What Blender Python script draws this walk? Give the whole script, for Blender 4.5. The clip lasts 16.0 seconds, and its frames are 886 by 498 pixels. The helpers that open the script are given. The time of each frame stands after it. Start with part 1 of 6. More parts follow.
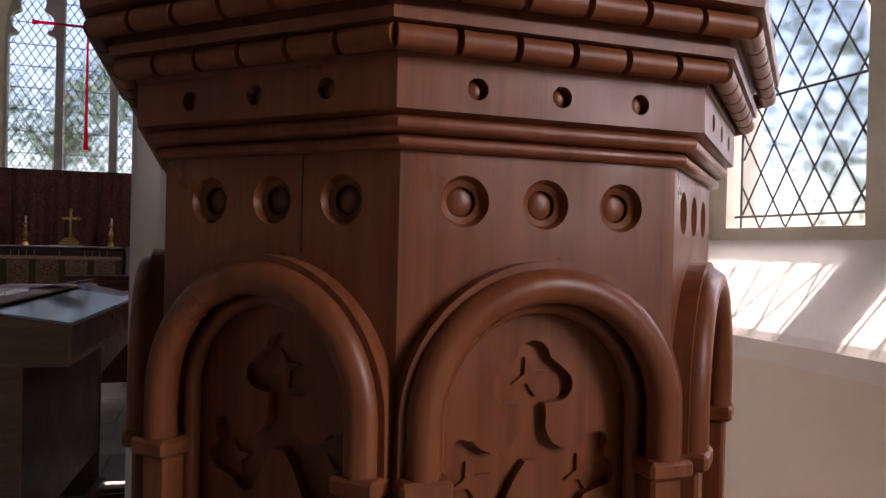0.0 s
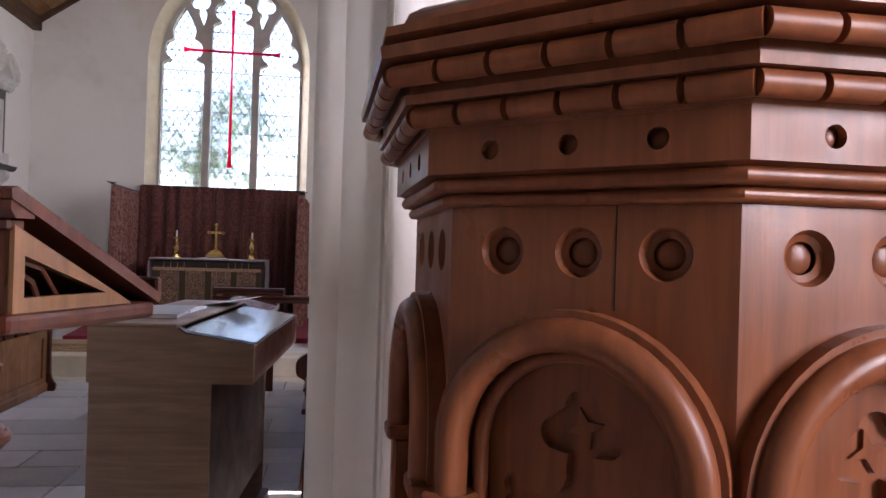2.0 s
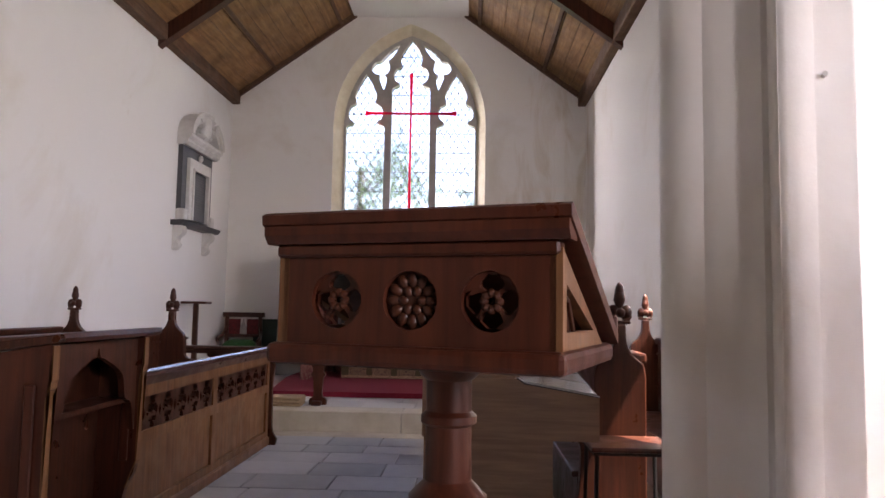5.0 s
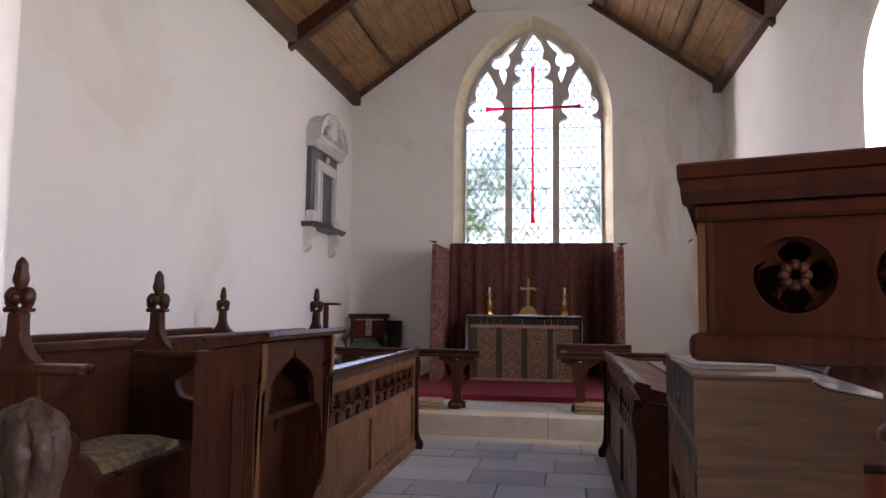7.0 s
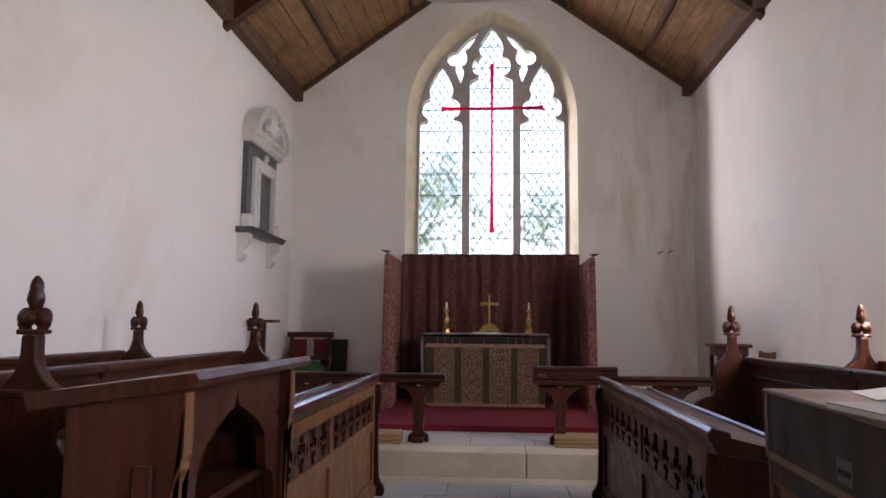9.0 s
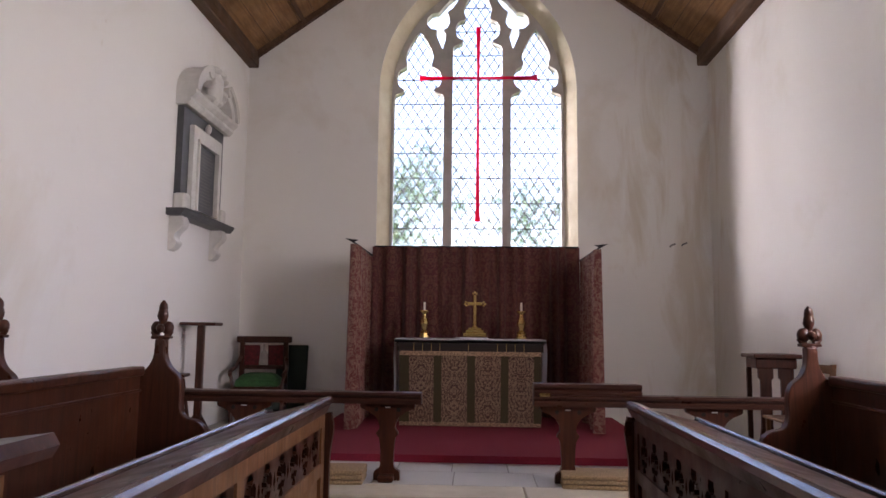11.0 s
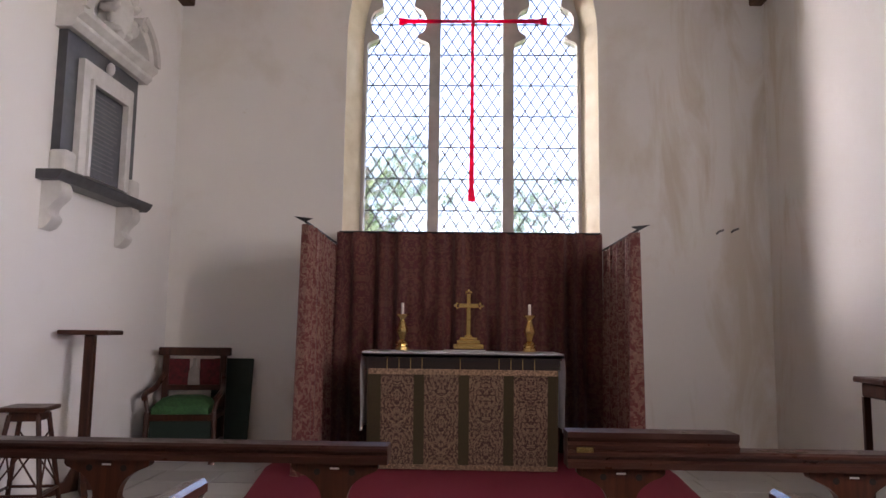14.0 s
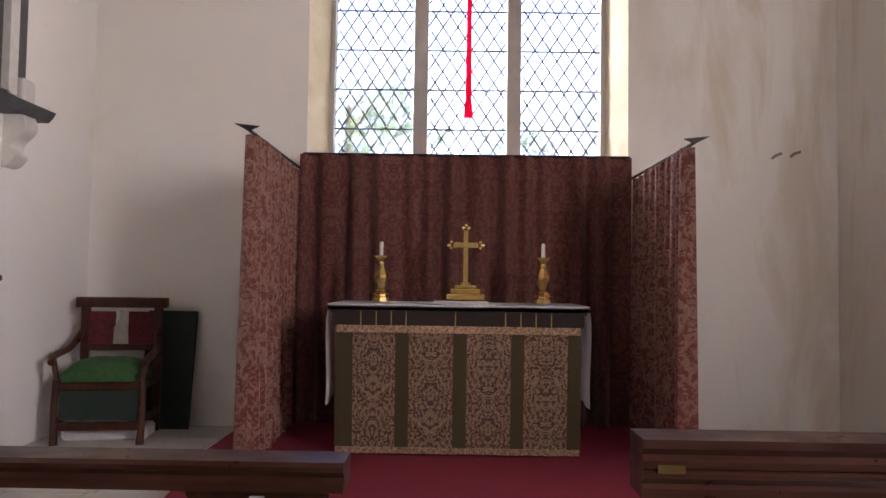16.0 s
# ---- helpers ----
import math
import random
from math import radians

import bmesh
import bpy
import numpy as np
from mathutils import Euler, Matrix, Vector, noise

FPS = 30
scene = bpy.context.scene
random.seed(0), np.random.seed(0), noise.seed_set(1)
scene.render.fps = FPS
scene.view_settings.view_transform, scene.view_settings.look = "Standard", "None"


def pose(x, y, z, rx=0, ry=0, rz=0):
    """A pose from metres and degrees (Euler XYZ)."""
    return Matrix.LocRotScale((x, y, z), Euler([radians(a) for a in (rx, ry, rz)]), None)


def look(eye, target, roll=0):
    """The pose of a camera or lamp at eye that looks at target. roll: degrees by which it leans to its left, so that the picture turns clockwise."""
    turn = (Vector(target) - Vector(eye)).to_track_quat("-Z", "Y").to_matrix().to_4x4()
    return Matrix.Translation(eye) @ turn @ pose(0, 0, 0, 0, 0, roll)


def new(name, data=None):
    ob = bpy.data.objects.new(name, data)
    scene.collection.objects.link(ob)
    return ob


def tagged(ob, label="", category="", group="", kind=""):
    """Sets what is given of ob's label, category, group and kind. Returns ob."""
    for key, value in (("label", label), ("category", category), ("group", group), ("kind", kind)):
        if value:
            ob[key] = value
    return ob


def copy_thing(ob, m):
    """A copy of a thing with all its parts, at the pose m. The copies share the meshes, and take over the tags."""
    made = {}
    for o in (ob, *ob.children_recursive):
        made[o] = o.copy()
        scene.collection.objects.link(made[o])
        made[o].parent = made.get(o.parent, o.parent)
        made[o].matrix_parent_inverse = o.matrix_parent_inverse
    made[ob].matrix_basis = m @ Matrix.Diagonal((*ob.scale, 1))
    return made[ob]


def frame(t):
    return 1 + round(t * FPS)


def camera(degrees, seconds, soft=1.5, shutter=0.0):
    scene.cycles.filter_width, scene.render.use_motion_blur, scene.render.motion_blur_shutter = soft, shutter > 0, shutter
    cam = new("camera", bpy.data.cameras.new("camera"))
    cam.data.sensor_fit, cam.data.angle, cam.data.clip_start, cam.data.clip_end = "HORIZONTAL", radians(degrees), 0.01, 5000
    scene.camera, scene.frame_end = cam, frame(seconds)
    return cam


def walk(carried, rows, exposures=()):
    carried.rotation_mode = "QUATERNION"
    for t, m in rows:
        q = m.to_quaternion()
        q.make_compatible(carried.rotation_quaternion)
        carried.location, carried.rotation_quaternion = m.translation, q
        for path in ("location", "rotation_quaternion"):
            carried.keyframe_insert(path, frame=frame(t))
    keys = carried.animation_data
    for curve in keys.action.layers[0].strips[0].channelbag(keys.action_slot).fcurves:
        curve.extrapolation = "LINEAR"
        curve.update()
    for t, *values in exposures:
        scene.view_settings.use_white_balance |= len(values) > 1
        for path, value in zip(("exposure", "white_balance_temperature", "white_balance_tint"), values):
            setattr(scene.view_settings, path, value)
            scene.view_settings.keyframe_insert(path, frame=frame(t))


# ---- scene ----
cam = camera(62.8, 16.0)
# seconds, x, y, z, yaw, pitch, roll
ROWS = [
    (0.0, -0.045, 0.460, 1.394, -17.31, -0.25, -1.32),
    (0.5, -0.091, 0.511, 1.409, -15.44, 0.31, -1.56),
    (1.0, -0.143, 0.538, 1.423, -11.02, 0.88, -1.66),
    (1.5, -0.205, 0.541, 1.431, -8.95, 0.55, -1.64),
    (2.0, -0.263, 0.558, 1.439, -8.48, 0.41, -1.68),
    (2.5, -0.371, 0.608, 1.437, -8.18, 0.58, -1.66),
    (3.0, -0.484, 0.667, 1.422, -7.49, 2.13, -1.44),
    (3.5, -0.549, 0.726, 1.398, -6.28, 3.62, -1.49),
    (4.0, -0.660, 0.824, 1.381, -2.54, 4.46, -1.17),
    (4.5, -0.856, 0.880, 1.377, 0.28, 4.71, -1.04),
    (5.0, -1.022, 0.854, 1.367, 2.05, 4.72, -0.96),
    (7.5, -1.747, 1.307, 1.325, 10.52, 4.82, -0.55),
    (8.0, -1.916, 1.521, 1.330, 10.92, 4.82, -0.47),
    (8.5, -1.993, 1.819, 1.332, 7.26, 5.61, -0.38),
    (9.0, -2.020, 2.179, 1.342, 4.16, 6.15, -0.53),
    (11.5, -2.132, 4.083, 1.403, 2.43, 6.24, -0.69),
    (12.0, -2.148, 4.402, 1.429, 2.26, 6.29, -0.75),
    (12.5, -2.154, 4.742, 1.444, 2.11, 6.36, -0.70),
    (13.0, -2.184, 5.067, 1.444, 2.21, 6.40, -0.80),
    (13.5, -2.177, 5.419, 1.439, 1.92, 6.30, -0.76),
    (14.0, -2.163, 5.800, 1.437, 1.58, 6.50, -0.73),
    (14.5, -2.195, 6.186, 1.438, 1.76, 6.31, -0.71),
    (15.0, -2.221, 6.556, 1.435, 1.61, 6.17, -0.77),
    (15.5, -2.215, 6.908, 1.427, 0.84, 3.87, -0.83),
    (16.0, -2.219, 7.240, 1.415, 0.61, 2.55, -0.83),
]
EXPOSURES = [(t, e, k, 31.0) for t, e, k in ((0.0, 1.95, 7100.0), (0.5, 2.2, 7100.0), (1.0, 2.65, 7000.0), (1.5, 3.1, 6700.0), (2.0, 3.35, 6600.0), (3.5, 3.3, 6700.0), (5.0, 3.25, 7000.0), (9.0, 3.25, 7000.0), (13.0, 3.35, 7100.0), (15.0, 3.45, 7200.0), (16.0, 3.75, 7300.0))]
walk(cam, [(t, pose(x, y, z, 90 + pitch, roll, yaw)) for t, x, y, z, yaw, pitch, roll in ROWS], EXPOSURES)

# ---- world and light ----
SUN_ELEVATION, SUN_AZIMUTH = radians(60), radians(96)   # azimuth from +y (east wall) turning to +x (south)
world = bpy.data.worlds.new("sky")
scene.world = world
world.use_nodes = True
wn = world.node_tree.nodes
sky = wn.new("ShaderNodeTexSky")
sky.sky_type, sky.sun_disc = "NISHITA", False
sky.sun_elevation, sky.sun_rotation = SUN_ELEVATION, SUN_AZIMUTH
wn["Background"].inputs["Strength"].default_value = 0.15
world.node_tree.links.new(sky.outputs["Color"], wn["Background"].inputs["Color"])
sun_data = bpy.data.lights.new("sun", "SUN")
sun_data.energy, sun_data.angle, sun_data.color = 4.5, radians(0.5), (1.0, 0.94, 0.85)
sun = new("sun", sun_data)
sun_from = Vector((math.sin(SUN_AZIMUTH) * math.cos(SUN_ELEVATION), math.cos(SUN_AZIMUTH) * math.cos(SUN_ELEVATION), math.sin(SUN_ELEVATION)))
sun.matrix_world = look(sun_from * 40, (0, 0, 0))


def sky_lamp(place, target, width, height, watts, color=(0.93, 0.97, 1.0)):
    """An area lamp in or beyond a window's opening: a stand-in for the sky, or added fill."""
    data = bpy.data.lights.new("window_light", "AREA")
    data.shape, data.size, data.size_y, data.energy, data.color = "RECTANGLE", width, height, watts, color
    lamp = new("window_light", data)
    lamp.matrix_world = look(place, target)
    return lamp


# ---- materials ----
def material(name):
    m = bpy.data.materials.new(name)
    m.use_nodes = True
    return m, m.node_tree.nodes, m.node_tree.links, m.node_tree.nodes["Principled BSDF"]


def coords(nodes, links, scale=(1, 1, 1), kind="Object", turn=(0, 0, 0)):
    tc, mp = nodes.new("ShaderNodeTexCoord"), nodes.new("ShaderNodeMapping")
    mp.inputs["Scale"].default_value = scale
    mp.inputs["Rotation"].default_value = turn
    links.new(tc.outputs[kind], mp.inputs["Vector"])
    return mp.outputs["Vector"]


def noise_tex(nodes, links, vec, scale, detail=4.0, rough=0.55, distort=0.0):
    n = nodes.new("ShaderNodeTexNoise")
    n.inputs["Scale"].default_value, n.inputs["Detail"].default_value = scale, detail
    n.inputs["Roughness"].default_value, n.inputs["Distortion"].default_value = rough, distort
    links.new(vec, n.inputs["Vector"])
    return n.outputs["Fac"]


def ramp(nodes, links, fac, stops):
    r = nodes.new("ShaderNodeValToRGB")
    while len(r.color_ramp.elements) < len(stops):
        r.color_ramp.elements.new(0.5)
    for e, (p, c) in zip(r.color_ramp.elements, stops):
        e.position, e.color = p, (*c, 1.0)
    links.new(fac, r.inputs["Fac"])
    return r.outputs["Color"]


def mix(nodes, links, fac, a, b, mode="MIX"):
    m = nodes.new("ShaderNodeMix")
    m.data_type, m.blend_type = "RGBA", mode
    for value, slot in ((fac, 0), (a, 6), (b, 7)):
        if isinstance(value, (int, float)):
            m.inputs[slot].default_value = value
        elif isinstance(value, tuple):
            m.inputs[slot].default_value = (*value, 1.0)
        else:
            links.new(value, m.inputs[slot])
    return m.outputs[2]


def maths(nodes, links, op, a, b=0.0):
    m = nodes.new("ShaderNodeMath")
    m.operation = op
    for value, slot in ((a, 0), (b, 1)):
        if isinstance(value, (int, float)):
            m.inputs[slot].default_value = value
        else:
            links.new(value, m.inputs[slot])
    return m.outputs[0]


def bump(nodes, links, bsdf, height, strength=0.3, distance=0.01):
    b = nodes.new("ShaderNodeBump")
    b.inputs["Strength"].default_value, b.inputs["Distance"].default_value = strength, distance
    links.new(height, b.inputs["Height"])
    links.new(b.outputs["Normal"], bsdf.inputs["Normal"])


def wood(name, dark, light, rough=0.38, grain=1.0, along=(1.0, 1.0, 0.06), variety=0.25, coat=0.0):
    """Wood with long grain along the axis of the smallest factor, rings, pores and wear."""
    m, n, l, b = material(name)
    v = coords(n, l, tuple(a * 14 * grain for a in along))
    info = n.new("ShaderNodeObjectInfo")
    off = n.new("ShaderNodeVectorMath")
    off.operation = "ADD"
    l.new(v, off.inputs[0])
    shift = n.new("ShaderNodeVectorMath")
    shift.operation = "SCALE"
    shift.inputs[0].default_value = (31.0, 17.0, 23.0)
    l.new(info.outputs["Random"], shift.inputs["Scale"])
    l.new(shift.outputs["Vector"], off.inputs[1])
    v = off.outputs["Vector"]
    fine = noise_tex(n, l, v, 2.2, 8.0, 0.65, 0.6)
    broad = noise_tex(n, l, coords(n, l, (2.2, 2.2, 2.2)), 1.0, 3.0)
    col = ramp(n, l, fine, [(0.28, dark), (0.72, light)])
    tint = ramp(n, l, broad, [(0.3, (1 - variety,) * 3), (0.7, (1 + variety * 0.3,) * 3)])
    col = mix(n, l, 1.0, col, tint, "MULTIPLY")
    l.new(col, b.inputs["Base Color"])
    wear = noise_tex(n, l, coords(n, l, (6, 6, 6)), 1.0, 5.0)
    rr = ramp(n, l, wear, [(0.3, (rough - 0.1,) * 3), (0.75, (rough + 0.17,) * 3)])
    l.new(rr, b.inputs["Roughness"])
    b.inputs["Coat Weight"].default_value = coat
    b.inputs["Specular IOR Level"].default_value = 0.32
    b.inputs["Coat Roughness"].default_value = 0.25
    bump(n, l, b, fine, 0.12, 0.004)
    return m


def stone(name, low, high, rough=0.85, scale=6.0, strength=0.35, distance=0.006):
    m, n, l, b = material(name)
    v = coords(n, l)
    a = noise_tex(n, l, v, scale, 8.0, 0.6)
    c = noise_tex(n, l, v, scale * 0.18, 3.0)
    f = maths(n, l, "ADD", maths(n, l, "MULTIPLY", a, 0.5), maths(n, l, "MULTIPLY", c, 0.5))
    l.new(ramp(n, l, f, [(0.35, low), (0.65, high)]), b.inputs["Base Color"])
    b.inputs["Roughness"].default_value = rough
    bump(n, l, b, a, strength, distance)
    return m


def plaster(name, base, damp):
    """Limewashed plaster: trowel waves, hairline grain, faint damp stains."""
    m, n, l, b = material(name)
    v = coords(n, l)
    waves = noise_tex(n, l, v, 1.3, 3.0, 0.5)
    grain = noise_tex(n, l, v, 38.0, 5.0, 0.6)
    blot = noise_tex(n, l, v, 0.55, 6.0, 0.62, 0.4)
    col = mix(n, l, ramp(n, l, blot, [(0.56, (0, 0, 0)), (0.78, (0.5, 0.5, 0.5))]), base, damp)
    spots = noise_tex(n, l, v, 7.0, 6.0, 0.7)
    col = mix(n, l, ramp(n, l, spots, [(0.68, (0, 0, 0)), (0.74, (0.35, 0.35, 0.35))]), col, damp)
    l.new(col, b.inputs["Base Color"])
    b.inputs["Roughness"].default_value = 0.9
    h = maths(n, l, "ADD", maths(n, l, "MULTIPLY", waves, 3.0), maths(n, l, "MULTIPLY", grain, 0.12))
    bump(n, l, b, h, 0.5, 0.012)
    return m


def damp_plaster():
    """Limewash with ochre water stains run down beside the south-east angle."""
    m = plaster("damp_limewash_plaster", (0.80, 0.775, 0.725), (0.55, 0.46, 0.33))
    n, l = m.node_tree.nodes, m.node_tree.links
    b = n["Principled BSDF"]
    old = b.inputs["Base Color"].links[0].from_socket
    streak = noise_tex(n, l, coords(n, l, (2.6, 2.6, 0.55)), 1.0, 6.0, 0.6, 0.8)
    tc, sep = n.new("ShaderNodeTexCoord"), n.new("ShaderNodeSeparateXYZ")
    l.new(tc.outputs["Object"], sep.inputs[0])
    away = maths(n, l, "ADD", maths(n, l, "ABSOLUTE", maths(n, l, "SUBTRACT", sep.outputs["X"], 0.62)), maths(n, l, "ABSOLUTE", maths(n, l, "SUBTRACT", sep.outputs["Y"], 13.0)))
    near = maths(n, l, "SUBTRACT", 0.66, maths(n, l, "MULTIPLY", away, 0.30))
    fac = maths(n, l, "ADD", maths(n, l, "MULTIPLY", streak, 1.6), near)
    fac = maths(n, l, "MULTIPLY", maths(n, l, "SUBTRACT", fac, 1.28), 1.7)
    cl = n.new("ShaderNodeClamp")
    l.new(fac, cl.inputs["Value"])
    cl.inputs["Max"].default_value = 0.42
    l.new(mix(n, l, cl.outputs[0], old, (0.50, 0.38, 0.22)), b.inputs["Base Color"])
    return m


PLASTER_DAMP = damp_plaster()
PLASTER = plaster("limewash_plaster", (0.80, 0.785, 0.755), (0.55, 0.46, 0.33))
PLASTER_WARM = plaster("cream_plaster", (0.78, 0.72, 0.63), (0.55, 0.42, 0.3))
STONE = stone("pale_limestone", (0.50, 0.45, 0.36), (0.66, 0.62, 0.54))
TRACERY = stone("grey_limestone", (0.36, 0.34, 0.31), (0.52, 0.49, 0.45))
REVEAL = stone("yellowed_limestone", (0.58, 0.50, 0.34), (0.74, 0.68, 0.52))
FLAG = stone("blue_grey_flagstone", (0.24, 0.245, 0.25), (0.38, 0.385, 0.385), 0.6, 5.0, 0.3)
JOINT = stone("lime_mortar", (0.22, 0.21, 0.19), (0.32, 0.30, 0.27))
STEP = stone("worn_step_stone", (0.42, 0.37, 0.28), (0.56, 0.51, 0.42))
MARBLE = stone("white_marble", (0.50, 0.48, 0.44), (0.68, 0.66, 0.62), 0.5, 8.0, 0.15)
SLATE = stone("grey_slate_tablet", (0.05, 0.052, 0.055), (0.09, 0.09, 0.095), 0.45, 12.0, 0.1)
OAK = wood("dark_stained_oak", (0.025, 0.0068, 0.0032), (0.088, 0.0255, 0.0115), 0.36)
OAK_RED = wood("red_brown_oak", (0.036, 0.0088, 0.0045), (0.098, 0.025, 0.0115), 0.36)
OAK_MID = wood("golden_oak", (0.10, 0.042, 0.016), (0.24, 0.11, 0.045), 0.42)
PULPIT = wood("pulpit_pine", (0.145, 0.041, 0.0170), (0.28, 0.088, 0.0340), 0.36, 0.8, variety=0.28)
OAK_RAIL = wood("waxed_rail_oak", (0.024, 0.0075, 0.0048), (0.066, 0.023, 0.014), 0.34, along=(0.06, 1.0, 1.0))
OAK_POLISHED = wood("polished_oak_edge", (0.055, 0.024, 0.016), (0.13, 0.064, 0.044), 0.16, along=(1.0, 0.06, 1.0), coat=1.0)
VENEER = wood("organ_veneer", (0.155, 0.096, 0.064), (0.27, 0.18, 0.125), 0.5, 1.6, (0.06, 1.0, 1.0), 0.1)
ROOF = wood("roof_boards", (0.17, 0.080, 0.030), (0.38, 0.21, 0.09), 0.6, 0.7, (1.0, 0.08, 1.0), 0.35)
BEAM = wood("roof_timber", (0.07, 0.035, 0.018), (0.17, 0.09, 0.05), 0.65, 0.8, (1.0, 0.08, 1.0), 0.3)


def plain(name, color, rough=0.5, metal=0.0, scale=20.0, vary=0.12, strength=0.1):
    m, n, l, b = material(name)
    v = coords(n, l)
    f = noise_tex(n, l, v, scale, 5.0)
    l.new(ramp(n, l, f, [(0.3, tuple(c * (1 - vary) for c in color)), (0.7, tuple(min(1, c * (1 + vary)) for c in color))]), b.inputs["Base Color"])
    b.inputs["Roughness"].default_value, b.inputs["Metallic"].default_value = rough, metal
    bump(n, l, b, f, strength, 0.003)
    return m


BRASS = plain("polished_brass", (0.78, 0.56, 0.22), 0.27, 1.0, 30, 0.08)
IRON = plain("black_iron", (0.02, 0.02, 0.02), 0.5, 0.6)
LINEN = plain("white_linen", (0.82, 0.82, 0.84), 0.9, 0.0, 60, 0.05, 0.3)
WAX = plain("candle_wax", (0.82, 0.78, 0.70), 0.45)
CARPET = plain("crimson_carpet", (0.19, 0.006, 0.022), 0.95, 0.0, 120, 0.25, 0.6)
DARK = plain("dark_void", (0.008, 0.007, 0.006), 0.8)
LEAD = plain("lead_came", (0.06, 0.06, 0.065), 0.55, 0.5)
PAPER = plain("white_paper", (0.72, 0.72, 0.70), 0.8, 0.0, 30, 0.04, 0.05)
GREEN = plain("green_velvet", (0.018, 0.085, 0.022), 0.8, 0.0, 40, 0.3)
GREEN_DARK = plain("dark_green_board", (0.006, 0.022, 0.014), 0.7)
STRAW = plain("straw_kneeler", (0.30, 0.20, 0.11), 0.9, 0.0, 90, 0.35, 0.8)
GRASS = plain("churchyard_grass", (0.06, 0.11, 0.03), 0.9, 0.0, 3, 0.4)
BARK = plain("bark", (0.07, 0.05, 0.035), 0.9, 0.0, 12, 0.4, 0.8)

# ---- mesh helpers ----
def obj_of(name, bm, mat, parent=None, label="", smooth=False):
    mesh = bpy.data.meshes.new(name)
    bmesh.ops.recalc_face_normals(bm, faces=bm.faces)
    bm.to_mesh(mesh)
    bm.free()
    if smooth:
        for p in mesh.polygons:
            p.use_smooth = True
        mesh.set_sharp_from_angle(angle=radians(38))
    for one in (mat if isinstance(mat, (list, tuple)) else [mat]):
        mesh.materials.append(one)
    ob = new(name, mesh)
    if parent:
        ob.parent = parent
    if label:
        tagged(ob, label)
    return ob


def part(name, bm, mat, parent, label="", smooth=False):
    return obj_of(name, bm, mat, parent, label, smooth)


def thing(name, m, label, category, group="", kind=""):
    ob = new(name)
    ob.matrix_basis = m
    ob.empty_display_size = 0.1
    return tagged(ob, label, category, group, kind)


def structure(name, bm, mat, label, category, smooth=False):
    return tagged(obj_of(name, bm, mat, smooth=smooth), label, category, kind="structure")


def add_box(bm, x0, x1, y0, y1, z0, z1, bevel=0.0, segments=1):
    start = set(bm.verts)
    vs = [bm.verts.new((x, y, z)) for x in (x0, x1) for y in (y0, y1) for z in (z0, z1)]
    fs = [bm.faces.new([vs[i] for i in q]) for q in ((0, 1, 3, 2), (4, 6, 7, 5), (0, 4, 5, 1), (2, 3, 7, 6), (0, 2, 6, 4), (1, 5, 7, 3))]
    if bevel:
        edges = {e for f in fs for e in f.edges}
        bmesh.ops.bevel(bm, geom=list(edges), offset=bevel, segments=segments, affect="EDGES", profile=0.5)
    return [v for v in bm.verts if v not in start]


def box(x0, x1, y0, y1, z0, z1, bevel=0.0, segments=1):
    bm = bmesh.new()
    add_box(bm, x0, x1, y0, y1, z0, z1, bevel, segments)
    return bm


def add_plate(bm, outer, holes, depth, at):
    """A plate with holes: loops of (u, v); at(u, v, w) gives the place, w from 0 to depth."""
    loops = [outer] + list(holes)
    edges, rings = [], []
    for loop in loops:
        ring = [bm.verts.new((u, v, 0)) for u, v in loop]
        rings.append(ring)
        edges += [bm.edges.new((ring[i], ring[(i + 1) % len(ring)])) for i in range(len(ring))]
    made = bmesh.ops.triangle_fill(bm, use_beauty=True, use_dissolve=False, edges=edges, normal=(0, 0, 1))
    faces = [g for g in made["geom"] if isinstance(g, bmesh.types.BMFace)]
    back = {}
    for ring in rings:
        for v in ring:
            back[v] = bm.verts.new((v.co.x, v.co.y, depth))
    for f in faces:
        bm.faces.new([back[v] for v in reversed(f.verts)])
    for ring in rings:
        for i, v in enumerate(ring):
            w = ring[(i + 1) % len(ring)]
            bm.faces.new((v, w, back[w], back[v]))
    for v in list(back) + list(back.values()):
        v.co = at(*v.co)


def plate(outer, holes, depth, at):
    bm = bmesh.new()
    add_plate(bm, outer, holes, depth, at)
    return bm


def circle(cx, cy, r, n=20, start=0.0):
    return [(cx + r * math.cos(start + 2 * math.pi * i / n), cy + r * math.sin(start + 2 * math.pi * i / n)) for i in range(n)]


def foil(cx, cy, r, lobes=4, n=7, start=0.0, reach=0.52, size=0.5):
    """A quatrefoil or trefoil outline of full radius r."""
    pts = []
    half = math.pi / lobes
    d, q = r * reach, r * size
    for k in range(lobes):
        a = start + 2 * math.pi * k / lobes
        s = d * math.sin(half)
        span = math.pi - math.acos(min(1.0, s / q)) + (math.pi / 2 - half)
        span = min(span, math.pi * 0.86)
        for i in range(n):
            b = a - span + 2 * span * i / (n - 1)
            pts.append((cx + d * math.cos(a) + q * math.cos(b), cy + d * math.sin(a) + q * math.sin(b)))
    return pts


